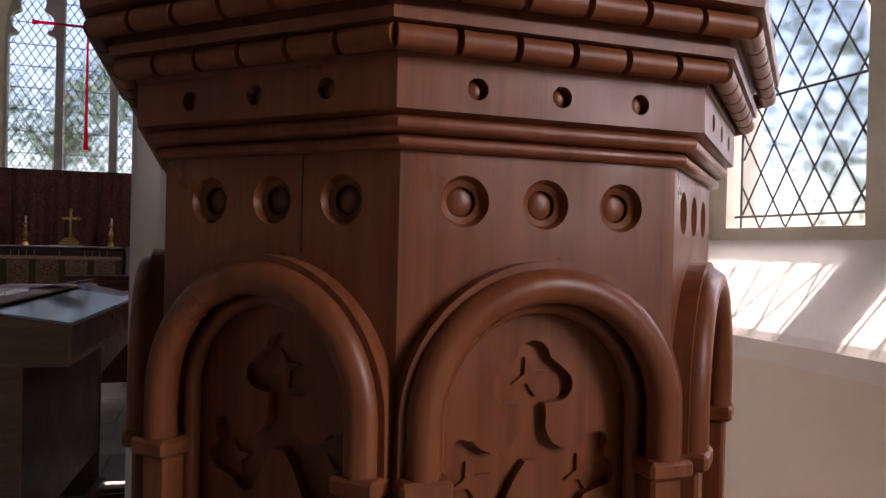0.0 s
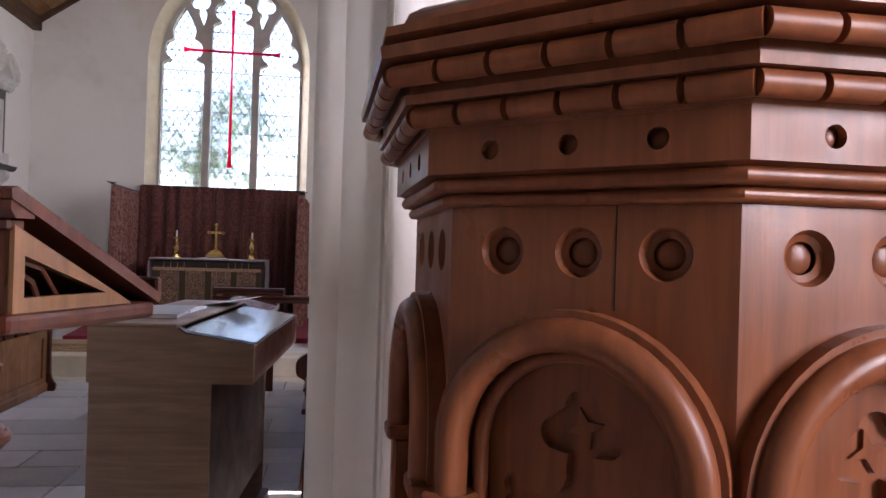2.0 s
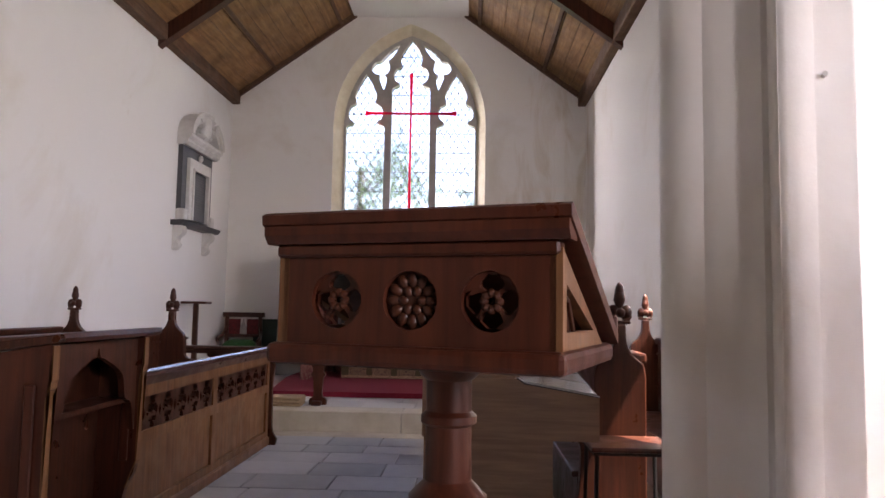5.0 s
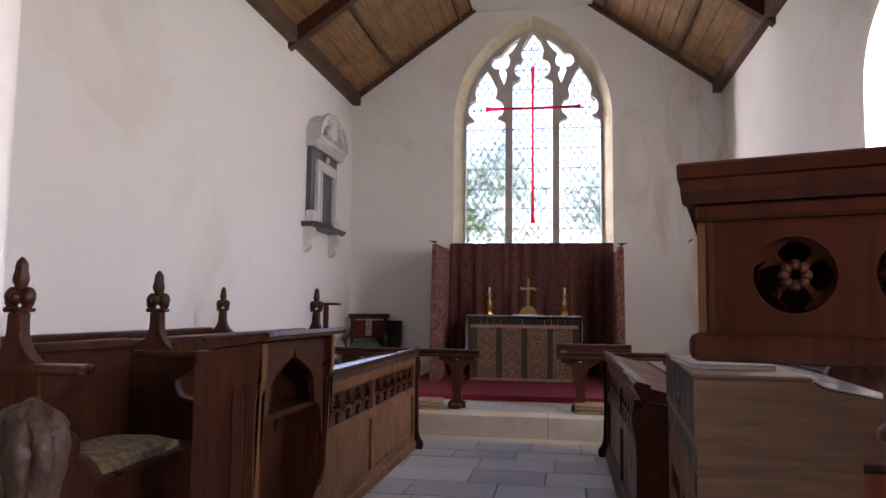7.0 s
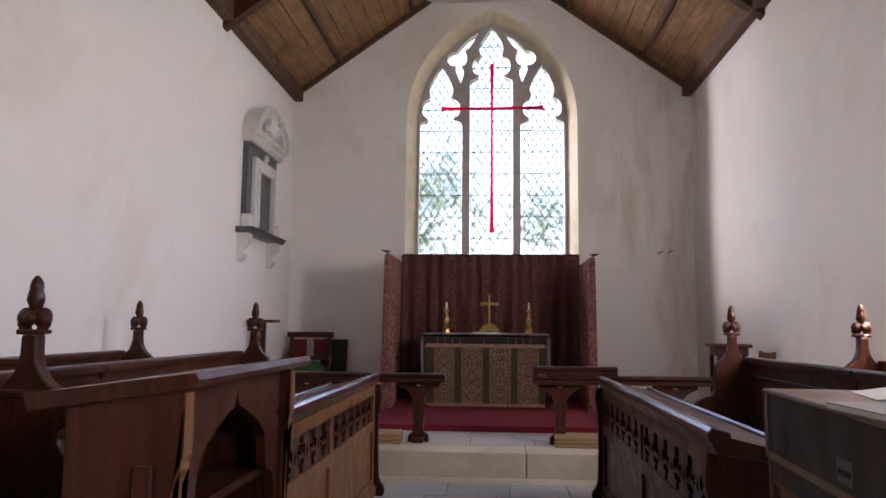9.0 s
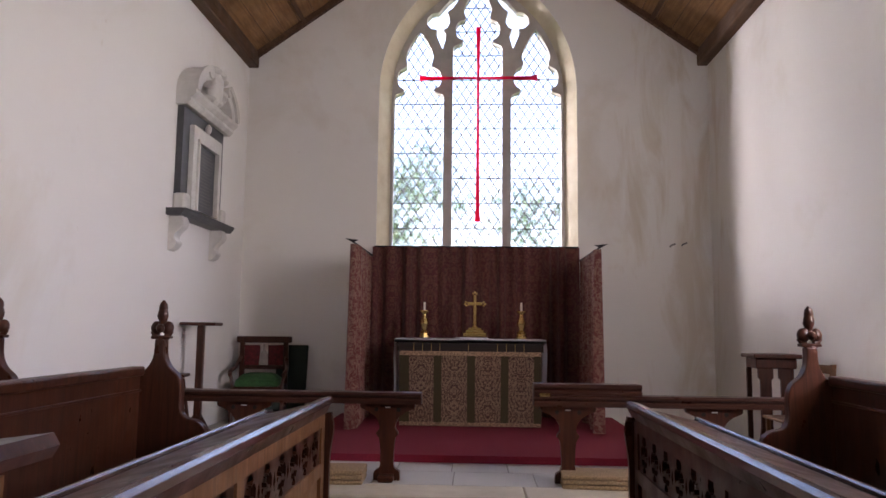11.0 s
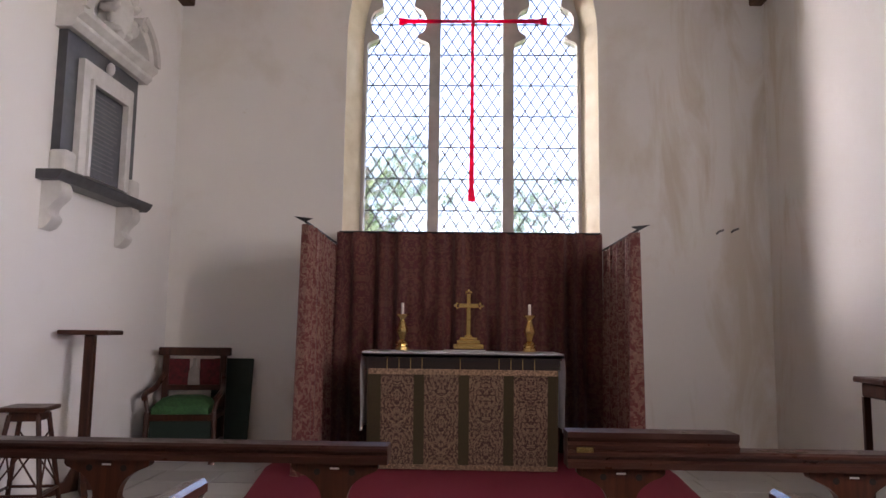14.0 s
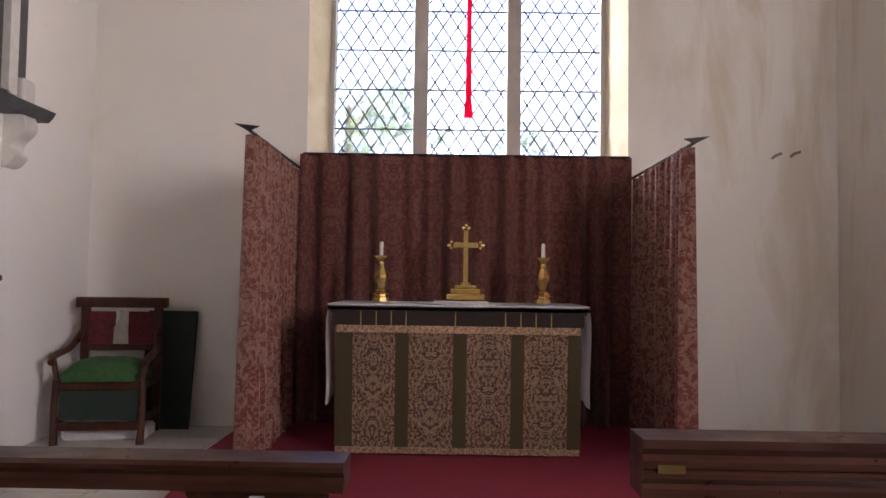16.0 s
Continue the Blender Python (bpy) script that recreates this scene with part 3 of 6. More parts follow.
def build_pulpit(centre, theta):
    p = thing("pulpit", Matrix.Translation((*centre, 0)) @ Matrix.Scale(0.7525, 4), "octagonal red-brown wooden pulpit with arched tracery panels and beaded cornice", "pulpit")
    c45, s45 = math.cos(radians(22.5)), math.sin(radians(22.5))
    R = 0.628
    ap, hw = R * c45, R * s45
    # core, base, cornice: octagonal rings
    part("core", lathe([(0.40, 0.36), (0.575, 0.44), (0.575, 2.28), (0.50, 2.30)], 8, (0, 0), theta), PULPIT, p)
    part("base_moulding", lathe([(0.60, 0.30), (0.685, 0.33), (0.685, 0.42), (0.655, 0.46), (0.64, 0.52), (0.60, 0.52)], 8, (0, 0), theta), PULPIT, p)
    part("pedestal", lathe([(0.42, 0.0), (0.42, 0.12), (0.30, 0.18), (0.26, 0.24), (0.38, 0.31), (0.5, 0.34)], 8, (0, 0), theta), PULPIT, p)
    def roll(rr, z, h):
        return [(rr + h * math.cos(radians(a)), z + h * math.sin(radians(a))) for a in range(-80, 81, 20)]
    part("lower_moulding", lathe([(0.60, 1.994)] + roll(0.638, 2.005, 0.011) + [(0.648, 2.018)] + roll(0.655, 2.030, 0.0125) + [(0.672, 2.047), (0.60, 2.047)], 8, (0, 0), theta), PULPIT, p, smooth=True)
    part("cornice_lower", lathe([(0.60, 2.120), (0.682, 2.120), (0.684, 2.126), (0.680, 2.158), (0.728, 2.160), (0.730, 2.176), (0.60, 2.176)], 8, (0, 0), theta), PULPIT, p)
    part("cornice_upper", lathe([(0.60, 2.176), (0.720, 2.178), (0.720, 2.226), (0.775, 2.230), (0.778, 2.250), (0.76, 2.256), (0.60, 2.256)], 8, (0, 0), theta), PULPIT, p)
    part("coping", lathe([(0.52, 2.256), (0.755, 2.258), (0.770, 2.268), (0.768, 2.284), (0.735, 2.296), (0.725, 2.315), (0.70, 2.330), (0.52, 2.330)], 8, (0, 0), theta), PULPIT, p, smooth=True)
    part("platform", lathe([(0.5, 0.5), (0.5, 0.54)], 8, (0, 0), theta), PULPIT, p)
    # one side, shared by all eight
    zc, r_out, r_in = 1.590, 0.226, 0.165
    arch = [(-r_out, 0.56), (r_out, 0.56)] + [(r_out * math.cos(radians(a)), zc + r_out * math.sin(radians(a))) for a in range(0, 181, 10)]
    rings = [(-0.137, 1.921), (0.0, 1.921), (0.137, 1.921)]
    out = lambda d: (lambda u, v, w: (u, -(ap + d) + w, v))
    face = plate([(-hw, 0.52), (hw, 0.52), (hw, 1.996), (-hw, 1.996)], [arch] + [circle(u, v, 0.040, 20) for u, v in rings], 0.03, out(0))
    frieze_r = 0.680
    fa, fh = frieze_r * c45, frieze_r * s45
    frieze = plate([(-fh, 2.047), (fh, 2.047), (fh, 2.122), (-fh, 2.122)], [circle(u, 2.083, 0.0165, 16) for u in (-0.1375, 0.0, 0.1375)], 0.022, lambda u, v, w: (u, -fa + w, v))
    dish = bmesh.new()
    prof = [(0.0405, 0.0), (0.034, 0.014), (0.024, 0.018)]
    rows = [[(r * math.cos(2 * math.pi * i / 20), d, r * math.sin(2 * math.pi * i / 20)) for i in range(20)] for r, d in prof]
    vs = [[dish.verts.new(c) for c in row] for row in rows]
    for a, b in zip(vs, vs[1:]):
        for i in range(20):
            dish.faces.new((a[i], a[(i + 1) % 20], b[(i + 1) % 20], b[i]))
    boss = bmesh.new()
    bmesh.ops.create_uvsphere(boss, u_segments=14, v_segments=8, radius=0.0245, matrix=Matrix.Translation((0, 0.028, 0)) @ Matrix.Diagonal((1, 0.30, 1, 1)))
    dot = bmesh.new()
    bmesh.ops.create_uvsphere(dot, u_segments=12, v_segments=8, radius=0.0172, matrix=Matrix.Translation((0, 0.020, 0)) @ Matrix.Diagonal((1, 0.5, 1, 1)))
    def sweep(rad, z0, r, depth, n=10):
        pts = [(rad, z0)] + [(rad * math.cos(radians(a)), zc + rad * math.sin(radians(a))) for a in range(0, 181, 8)] + [(-rad, z0)]
        return tube([(u, -(ap + depth), v) for u, v in pts], r, n)
    hood = bmesh.new()
    pts_o = [(0.243, 1.50)] + [(0.243 * math.cos(radians(a)), zc + 0.243 * math.sin(radians(a))) for a in range(0, 181, 8)] + [(-0.243, 1.50)]
    pts_i = [(0.198, 1.50)] + [(0.198 * math.cos(radians(a)), zc + 0.198 * math.sin(radians(a))) for a in range(0, 181, 8)] + [(-0.198, 1.50)]
    add_prism(hood, pts_o + list(reversed(pts_i)), -0.032, 0.02, lambda u, v, w: (u, -ap + w, v))
    recess = -0.030
    # flowing carving: a trefoil whose stem divides under two round bosses into lower trefoils
    def arc(cu, cv, r, a0, a1, n=7):
        return [(cu + r * math.cos(radians(a0 + (a1 - a0) * i / (n - 1))), cv + r * math.sin(radians(a0 + (a1 - a0) * i / (n - 1)))) for i in range(n)]
    half = arc(0.0, 1.672, 0.030, 90, 5) + arc(0.044, 1.628, 0.028, 60, -95) + [(0.022, 1.598)]
    half += arc(0.066, 1.565, 0.043, 165, 330, 9) + arc(0.122, 1.530, 0.018, 130, -40, 5) + arc(0.125, 1.480, 0.028, 70, -90) + arc(0.072, 1.452, 0.027, -20, -170) + [(0.030, 1.478), (0.012, 1.505)]
    tre = [half + [(-u, v) for u, v in reversed(half[1:])]]
    for (u, v, r, s) in ((0.0, 1.36, 0.06, 0.0), (-0.09, 1.24, 0.06, math.pi / 2), (0.09, 1.24, 0.06, math.pi / 2), (0.0, 1.10, 0.07, 0.0), (-0.09, 0.96, 0.06, math.pi / 2), (0.09, 0.96, 0.06, math.pi / 2), (0, 0.82, 0.07, 0.0)):
        tre.append(foil(u, v, r, 4 if u == 0 else 3, 7, s))
    panel_arch = [(-r_in - 0.03, 0.58), (r_in + 0.03, 0.58)] + [((r_in + 0.03) * math.cos(radians(a)), zc + (r_in + 0.03) * math.sin(radians(a))) for a in range(0, 181, 10)]
    tracery = plate(panel_arch, tre, 0.022, lambda u, v, w: (u, -(ap + recess) + w, v))
    flower = bmesh.new()
    for u, v in ((0, 1.640),):
        outline = []
        for k in range(8):
            rr = 0.034 if k % 2 == 0 else 0.012
            outline.append((u + rr * math.cos(k * math.pi / 4 + 0.3), v + rr * math.sin(k * math.pi / 4 + 0.3)))
        add_prism(flower, outline, 0.012, 0.03, lambda a, b, w: (a, -(ap + recess) + w, b))
    backing = plate([(-0.2, 0.56), (0.2, 0.56), (0.2, 1.60), (0.14, 1.735), (0, 1.795), (-0.14, 1.735), (-0.2, 1.60)], [], 0.01, lambda u, v, w: (u, -(ap - 0.052) + w, v))
    ledge = bmesh.new()
    for s in (1,):
        x0, x1 = sorted((s * 0.165, s * 0.246))
        add_box(ledge, x0, x1, -(ap + 0.064), -ap + 0.01, 1.485, 1.515, 0.006)
        add_box(ledge, x0 + 0.012, x1 - 0.012, -(ap + 0.048), -ap + 0.01, 0.56, 1.485, 0.006)
    bead = bmesh.new()
    add_tube(bead, [(-0.0345, 0, 0), (0.0345, 0, 0)], 0.0185, 14)
    made = {}
    def put(name, key, bm, k, m=Matrix(), mat=PULPIT, smooth=False, label=""):
        if key not in made:
            ob = part(name, bm, mat, p, label, smooth)
            made[key] = ob.data
        else:
            ob = new(name, made[key])
            ob.parent = p
            if label:
                tagged(ob, label)
        ob.matrix_basis = turned(k, (0, 0), theta) @ m
        return ob
    for k in range(8):
        put("face_panel", "face", face, k)
        put("frieze_panel", "frieze", frieze, k)
        put("arch_hood", "hood", hood, k)
        put("arch_roll", "roll1", sweep(0.205, 1.50, 0.028, 0.033) if k == 0 else None, k, smooth=True)
        put("inner_roll", "roll2", sweep(0.172, 0.60, 0.014, -0.006) if k == 0 else None, k, smooth=True)
        put("tracery_panel", "tracery", tracery, k, label="carved trefoil tracery panel")
        for du, dv in ((0, 0), (-0.100, -0.165), (0.100, -0.165)):
            put("flower", "flower", flower, k, Matrix.Translation((du, 0, dv)))
        put("backing", "backing", backing, k)
        put("capital", "ledge", ledge, k)
        put("capital", "ledge", ledge, k, Matrix.Diagonal((-1, 1, 1, 1)))
        for u, v in rings:
            put("ring", "dish", dish, k, Matrix.Translation((u, -ap, v)), smooth=True)
            put("boss", "boss", boss, k, Matrix.Translation((u, -ap, v)), smooth=True)
        for u in (-0.1375, 0.0, 0.1375):
            put("dot", "dot", dot, k, Matrix.Translation((u, -fa, 2.083)), smooth=True)
        for z, rr in ((2.141, 0.706), (2.203, 0.752)):
            side = rr * s45
            n, gap = 6, 0.011
            for i in range(n):
                u0 = -side + 2 * side * i / n + (gap / 2 if i else 0.0)
                u1 = -side + 2 * side * (i + 1) / n - (gap / 2 if i < n - 1 else 0.0)
                put("bead", "bead", bead, k, Matrix.Translation(((u0 + u1) / 2, -rr * c45, z)) @ Matrix.Diagonal(((u1 - u0) / 0.069, 1, 1, 1)), smooth=True)
    seam = bmesh.new()
    add_box(seam, 0.0605, 0.0625, -ap - 0.0006, -ap + 0.004, 1.835, 1.994)
    put("board_joint", "seam", seam, 7, mat=DARK, label="dark open joint between two boards")
    return p


PULPIT_AT, PULPIT_TURN = (0.322, 1.689), -1.946
build_pulpit(PULPIT_AT, PULPIT_TURN)


# ---- lectern ----
def build_lectern(m):
    t = thing("lectern", m, "dark red-brown wooden lectern with pierced quatrefoil back on a turned column", "lectern")
    w, z0, z1, d = 0.265, 1.30, 1.472, 0.39
    zc = (z0 + z1) / 2 - 0.005
    back = bmesh.new()
    add_plate(back, [(-w, z0), (w, z0), (w, z1), (-w, z1)], [circle(u, zc, 0.053, 28) for u in (-0.150, 0.0, 0.150)], 0.014, XZ(0.0))
    part("back_panel", back, OAK_RED, t)
    for u in (-0.150, 0.150):
        part("quatrefoil", plate(circle(u, zc, 0.055, 28), [foil(u, zc, 0.047, 4, 8, 0.0)], 0.014, XZ(0.012)), OAK_RED, t)
        fl = bmesh.new()
        for k in range(8):
            a = k * math.pi / 4
            bmesh.ops.create_uvsphere(fl, u_segments=8, v_segments=6, radius=0.0085, matrix=Matrix.Translation((u + 0.014 * math.cos(a), 0.010, zc + 0.014 * math.sin(a))))
        for q in (45, 135):
            c, e = math.cos(radians(q)) * 0.040, math.sin(radians(q)) * 0.040
            add_tube(fl, [(u - c, 0.019, zc - e), (u + c, 0.019, zc + e)], 0.005, 6)
        part("rosette", fl, OAK, t, "carved dark rosette", True)
    roundel = part("carved_roundel", plate(circle(0, zc, 0.055, 28), [], 0.01, XZ(0.016)), OAK, t, "dark carved leaf roundel")
    pm = bmesh.new()
    bmesh.ops.create_uvsphere(pm, u_segments=8, v_segments=6, radius=0.011, matrix=Matrix.Diagonal((1.25, 0.6, 0.9, 1)))
    first = None
    for k in range(18):
        a = k * math.pi / 6
        rr = 0.038 if k < 12 else 0.019
        a = a if k < 12 else k * math.pi / 3
        if first is None:
            petal = first = part("petal", pm, OAK, roundel, smooth=True)
        else:
            petal = new("petal", first.data)
            petal.parent = roundel
        petal.matrix_basis = Matrix.Translation((rr * math.cos(a), 0.013, zc + rr * math.sin(a))) @ Matrix.Rotation(-a, 4, "Y") @ Matrix.Scale(1.0 if k < 12 else 0.8, 4)
    part("top_rail", box(-w - 0.012, w + 0.008, -0.012, 0.03, z1 - 0.012, z1 + 0.012, 0.005), OAK_RED, t)
    rail = [(-0.030, z1 + 0.045), (-0.030, z1 + 0.028), (-0.018, z1 + 0.012), (0.03, z1 + 0.012), (0.03, z1 + 0.045)]
    part("cornice", prism(rail, -w - 0.028, w + 0.028, lambda u, v, k: (k, u, v)), OAK_RED, t)
    # sloping book board, from the cornice down to the lip
    board = [(-0.032, z1 + 0.048), (d + 0.06, z0 - 0.004), (d + 0.06, z0 + 0.022), (-0.020, z1 + 0.072), (-0.034, z1 + 0.066)]
    part("book_board", prism(board, -w - 0.032, w + 0.032, lambda u, v, k: (k, u, v)), OAK_RED, t)
    part("lip", box(-w - 0.03, w + 0.03, d + 0.05, d + 0.075, z0 + 0.0, z0 + 0.06, 0.005), OAK_RED, t)
    for s in (-1, 1):
        tri_out = [(0.0, z0), (d - 0.02, z0), (0.0, z1)]
        tri_in = [(0.028, z0 + 0.03), (d - 0.12, z0 + 0.03), (0.028, z1 - 0.06)]
        part("side_frame", plate(tri_out, [tri_in], 0.022, YZ(s * w - 0.011)), OAK_MID, t, "lighter oak triangular side frame")
        cus = bmesh.new()
        add_tube(cus, [(s * w, 0.028, z0 + 0.075), (s * w, 0.06, z0 + 0.06), (s * w, 0.075, z0 + 0.03)], 0.006, 6)
        add_tube(cus, [(s * w, 0.028, z0 + 0.10), (s * w, 0.085, z0 + 0.085), (s * w, 0.13, z0 + 0.03)], 0.005, 6)
        part("cusp", cus, OAK, t)
    base = box(-w - 0.022, w + 0.022, -0.026, d + 0.06, z0 - 0.04, z0, 0.012, 2)
    part("base_board", base, OAK_RED, t)
    cy = 0.20
    prof = [(0.10, 0.0), (0.10, 0.05), (0.085, 0.07), (0.055, 0.16), (0.05, 0.25), (0.047, 0.95), (0.060, 0.965), (0.078, 0.985), (0.078, 1.0), (0.060, 1.018), (0.047, 1.03), (0.046, 1.135), (0.056, 1.142), (0.056, 1.156), (0.046, 1.165), (0.046, 1.225), (0.058, 1.235), (0.066, 1.250), (0.058, 1.258), (0.072, 1.268), (0.076, 1.291)]
    part("column", lathe(prof, 28, (0, cy)), OAK_RED, t, "turned red-brown column with ring mouldings", True)
    ft = bmesh.new()
    for a in (45, 135, 225, 315):
        c, s = math.cos(radians(a)), math.sin(radians(a))
        out = [(0.08, 0.03), (0.34, 0.03), (0.34, 0.07), (0.2, 0.12), (0.08, 0.22)]
        add_prism(ft, out, -0.03, 0.03, lambda u, v, w2: (u * c - w2 * s, cy + u * s + w2 * c, v))
    part("feet", ft, OAK_RED, t)
    add = box(-0.38, 0.38, cy - 0.38, cy + 0.38, 0.0, 0.03, 0.01)
    part("plinth", add, OAK_RED, t)
    return t


build_lectern(pose(-1.128, 2.145, 0, 0, 0, -20))


# ---- stalls ----
def bench_outline(k=1.0):
    left = smooth_curve([(0.0, 1.05), (0.015, 1.12), (0.075, 1.18), (0.105, 1.25), (0.110, 1.35)], 4)
    right = smooth_curve([(0.170, 1.35), (0.175, 1.25), (0.205, 1.18), (0.265, 1.12), (0.285, 1.04), (0.285, 0.93), (0.315, 0.87), (0.385, 0.85), (0.435, 0.80), (0.43, 0.72), (0.385, 0.685), (0.36, 0.62), (0.37, 0.40), (0.40, 0.0)], 5)
    return [(0.0, 0.0)] + left + right


def poppyhead(big=1.0):
    """A carved finial: collar, side lobes and a tall bud, standing on z=0."""
    bm = bmesh.new()
    add_lathe(bm, [(0.030, -0.01), (0.034, 0.02), (0.030, 0.03)], 12)
    add_box(bm, -0.058, 0.058, -0.032, 0.032, 0.022, 0.042, 0.006)
    for s in (-1, 1):
        bmesh.ops.create_uvsphere(bm, u_segments=12, v_segments=9, radius=0.040, matrix=Matrix.Translation((s * 0.034, 0, 0.088)) @ Matrix.Diagonal((0.95, 0.75, 1.05, 1)))
        bmesh.ops.create_cone(bm, segments=10, radius1=0.022, radius2=0.008, depth=0.05, cap_ends=True, matrix=Matrix.Translation((s * 0.048, 0, 0.05)) @ Matrix.Rotation(s * 0.9, 4, "Y"))
        bmesh.ops.create_uvsphere(bm, u_segments=10, v_segments=7, radius=0.027, matrix=Matrix.Translation((0, s * 0.028, 0.085)))
    add_lathe(bm, [(0.028, 0.10), (0.020, 0.118), (0.024, 0.13), (0.033, 0.158), (0.031, 0.18), (0.024, 0.20), (0.026, 0.212), (0.022, 0.235), (0.010, 0.252), (0.002, 0.256)], 10)
    for v in bm.verts:
        v.co *= big
        v.co += 0.004 * noise.noise_vector(v.co * 45)
    return bm


def stall_end(parent, x, y, face, top=0.96, name="bench_end"):
    """A bench end at back x and middle y; face +1 looks towards +x."""
    e = part(name, prism([(u, v * top) for u, v in bench_outline()], -0.035, 0.035, lambda u, v, w: (x + face * u, y + w, v)), OAK, parent)
    bev = e.modifiers.new("bevel", "BEVEL")
    bev.width, bev.segments, bev.limit_method, bev.angle_limit = 0.008, 2, "ANGLE", radians(50)
    ph = part("poppyhead", poppyhead(), OAK, e, "carved fleur-de-lis poppyhead", True)
    ph.matrix_basis = Matrix.Translation((x + face * 0.14, y, 1.33 * top))
    return e


def long_bench(x, y0, y1, face, label, ends=(True, True)):
    """A choir bench whose back stands at x."""
    b = thing("choir_bench", Matrix(), label, "bench", "choir benches")
    def xs(a, c):
        return tuple(sorted((x + face * a, x + face * c)))
    a, c = xs(0.0, 0.035)
    part("back_panel", box(a, c, y0, y1, 0.05, 1.08), OAK, b)
    a, c = xs(-0.02, 0.065)
    part("top_rail", box(a, c, y0, y1, 1.08, 1.135, 0.012, 2), OAK, b)
    a, c = xs(0.030, 0.048)
    part("fillet", box(a, c, y0, y1, 0.985, 1.0, 0.004), OAK, b)
    a, c = xs(0.03, 0.40)
    part("seat", box(a, c, y0, y1, 0.44, 0.475, 0.01, 2), OAK, b)
    a, c = xs(0.34, 0.37)
    part("seat_front", box(a, c, y0, y1, 0.06, 0.44), OAK, b)
    if ends[0]:
        stall_end(b, x, y0 - 0.035, face)
    if ends[1]:
        stall_end(b, x, y1 + 0.035, face)
    return b


long_bench(-4.157, 5.04, 8.08, 1, "long dark oak choir bench with a carved poppyhead end", (False, True))
long_bench(-5.04, 3.85, 7.85, 1, "dark oak back bench along the white north wall", (False, True))
long_bench(-0.035, 5.03, 8.03, -1, "long dark oak choir bench with carved poppyhead ends in sunlight", (True, True))
long_bench(0.74, 4.2, 7.60, -1, "dark oak back bench along the white south wall", (False, True))


def choir_desk(x, y0, y1, face, label):
    """A reading desk with pierced tracery; the front stands at x and looks towards face."""
    d = thing("choir_desk", Matrix(), label, "desk", "choir desks")
    at = lambda depth: (lambda u, v, w: (x - face * (depth + w), u, v))
    n = 2
    ln = y1 - y0
    post = 0.085
    bay = (ln - post) / n
    holes = []
    for k in range(n):
        b0, b1 = y0 + post + k * bay, y0 + (k + 1) * bay
        for z0, z1 in ((0.595, 0.80), (0.14, 0.52)):
            holes.append([(b0, z0), (b1, z0), (b1, z1), (b0, z1)])
    # paler oak when the front looks towards +x, darker when towards -x
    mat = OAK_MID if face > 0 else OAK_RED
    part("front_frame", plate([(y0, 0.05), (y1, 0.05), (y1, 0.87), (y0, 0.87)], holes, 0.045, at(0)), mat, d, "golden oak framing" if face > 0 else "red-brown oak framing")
    for k in range(n):
        b0, b1 = y0 + post + k * bay, y0 + (k + 1) * bay
        m = 6
        tre = []
        for i in range(m):
            c = b0 + (b1 - b0) * (i + 0.5) / m
            r = (b1 - b0) / m * 0.47
            tre.append(foil(c, 0.728, r * 0.78, 3, 7, math.pi / 2))
            tre.append(foil(c, 0.645, r * 0.62, 3, 6, -math.pi / 2))
            if i:
                e = b0 + (b1 - b0) * i / m
                tre.append([(e - 0.018, 0.69), (e, 0.655), (e + 0.018, 0.69), (e, 0.735)])
        part("tracery", plate([(b0, 0.595), (b1, 0.595), (b1, 0.80), (b0, 0.80)], tre, 0.022, at(0.012)), OAK, d, "pierced trefoil tracery band")
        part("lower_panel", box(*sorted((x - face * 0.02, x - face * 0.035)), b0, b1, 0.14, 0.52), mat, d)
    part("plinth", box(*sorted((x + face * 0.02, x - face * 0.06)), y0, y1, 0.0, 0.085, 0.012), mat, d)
    part("back_board", box(*sorted((x - face * 0.33, x - face * 0.35)), y0 + 0.05, y1 - 0.05, 0.40, 0.82), OAK, d)
    top = [(0.03, 0.955), (0.03, 0.925), (0.0, 0.87), (-0.04, 0.87), (-0.36, 0.83), (-0.37, 0.86), (-0.05, 0.935)]
    part("book_slope", prism(top, y0 - 0.03, y1 + 0.03, lambda u, v, w: (x + face * u, w, v)), OAK, d, "dark sloping book board")
    edge = [(0.036, 0.93), (0.036, 0.958), (0.022, 0.972), (-0.045, 0.955), (-0.05, 0.938)]
    part("top_strip", prism(edge, y0 - 0.035, y1 + 0.035, lambda u, v, w: (x + face * u, w, v)), OAK_POLISHED, d, "worn polished top edge")
    part("book_ledge", box(*sorted((x - face * 0.355, x - face * 0.38)), y0 - 0.03, y1 + 0.03, 0.835, 0.885, 0.006), OAK_POLISHED, d, "worn polished book ledge")
    foot = smooth_curve([(0.075, 0.0), (0.085, 0.06), (0.05, 0.12), (0.035, 0.22), (0.03, 0.60), (0.05, 0.78), (0.035, 0.88)], 4)
    outline = [(u, v) for u, v in foot] + [(-0.34, 0.82), (-0.34, 0.0)]
    for y in (y0 - 0.03, y1 - 0.005):
        part("end_panel", prism(outline, y, y + 0.04, lambda u, v, w: (x + face * u, w, v)), OAK, d)
    return d


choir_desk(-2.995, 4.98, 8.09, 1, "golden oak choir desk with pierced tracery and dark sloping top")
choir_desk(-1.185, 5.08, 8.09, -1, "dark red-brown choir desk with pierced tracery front")


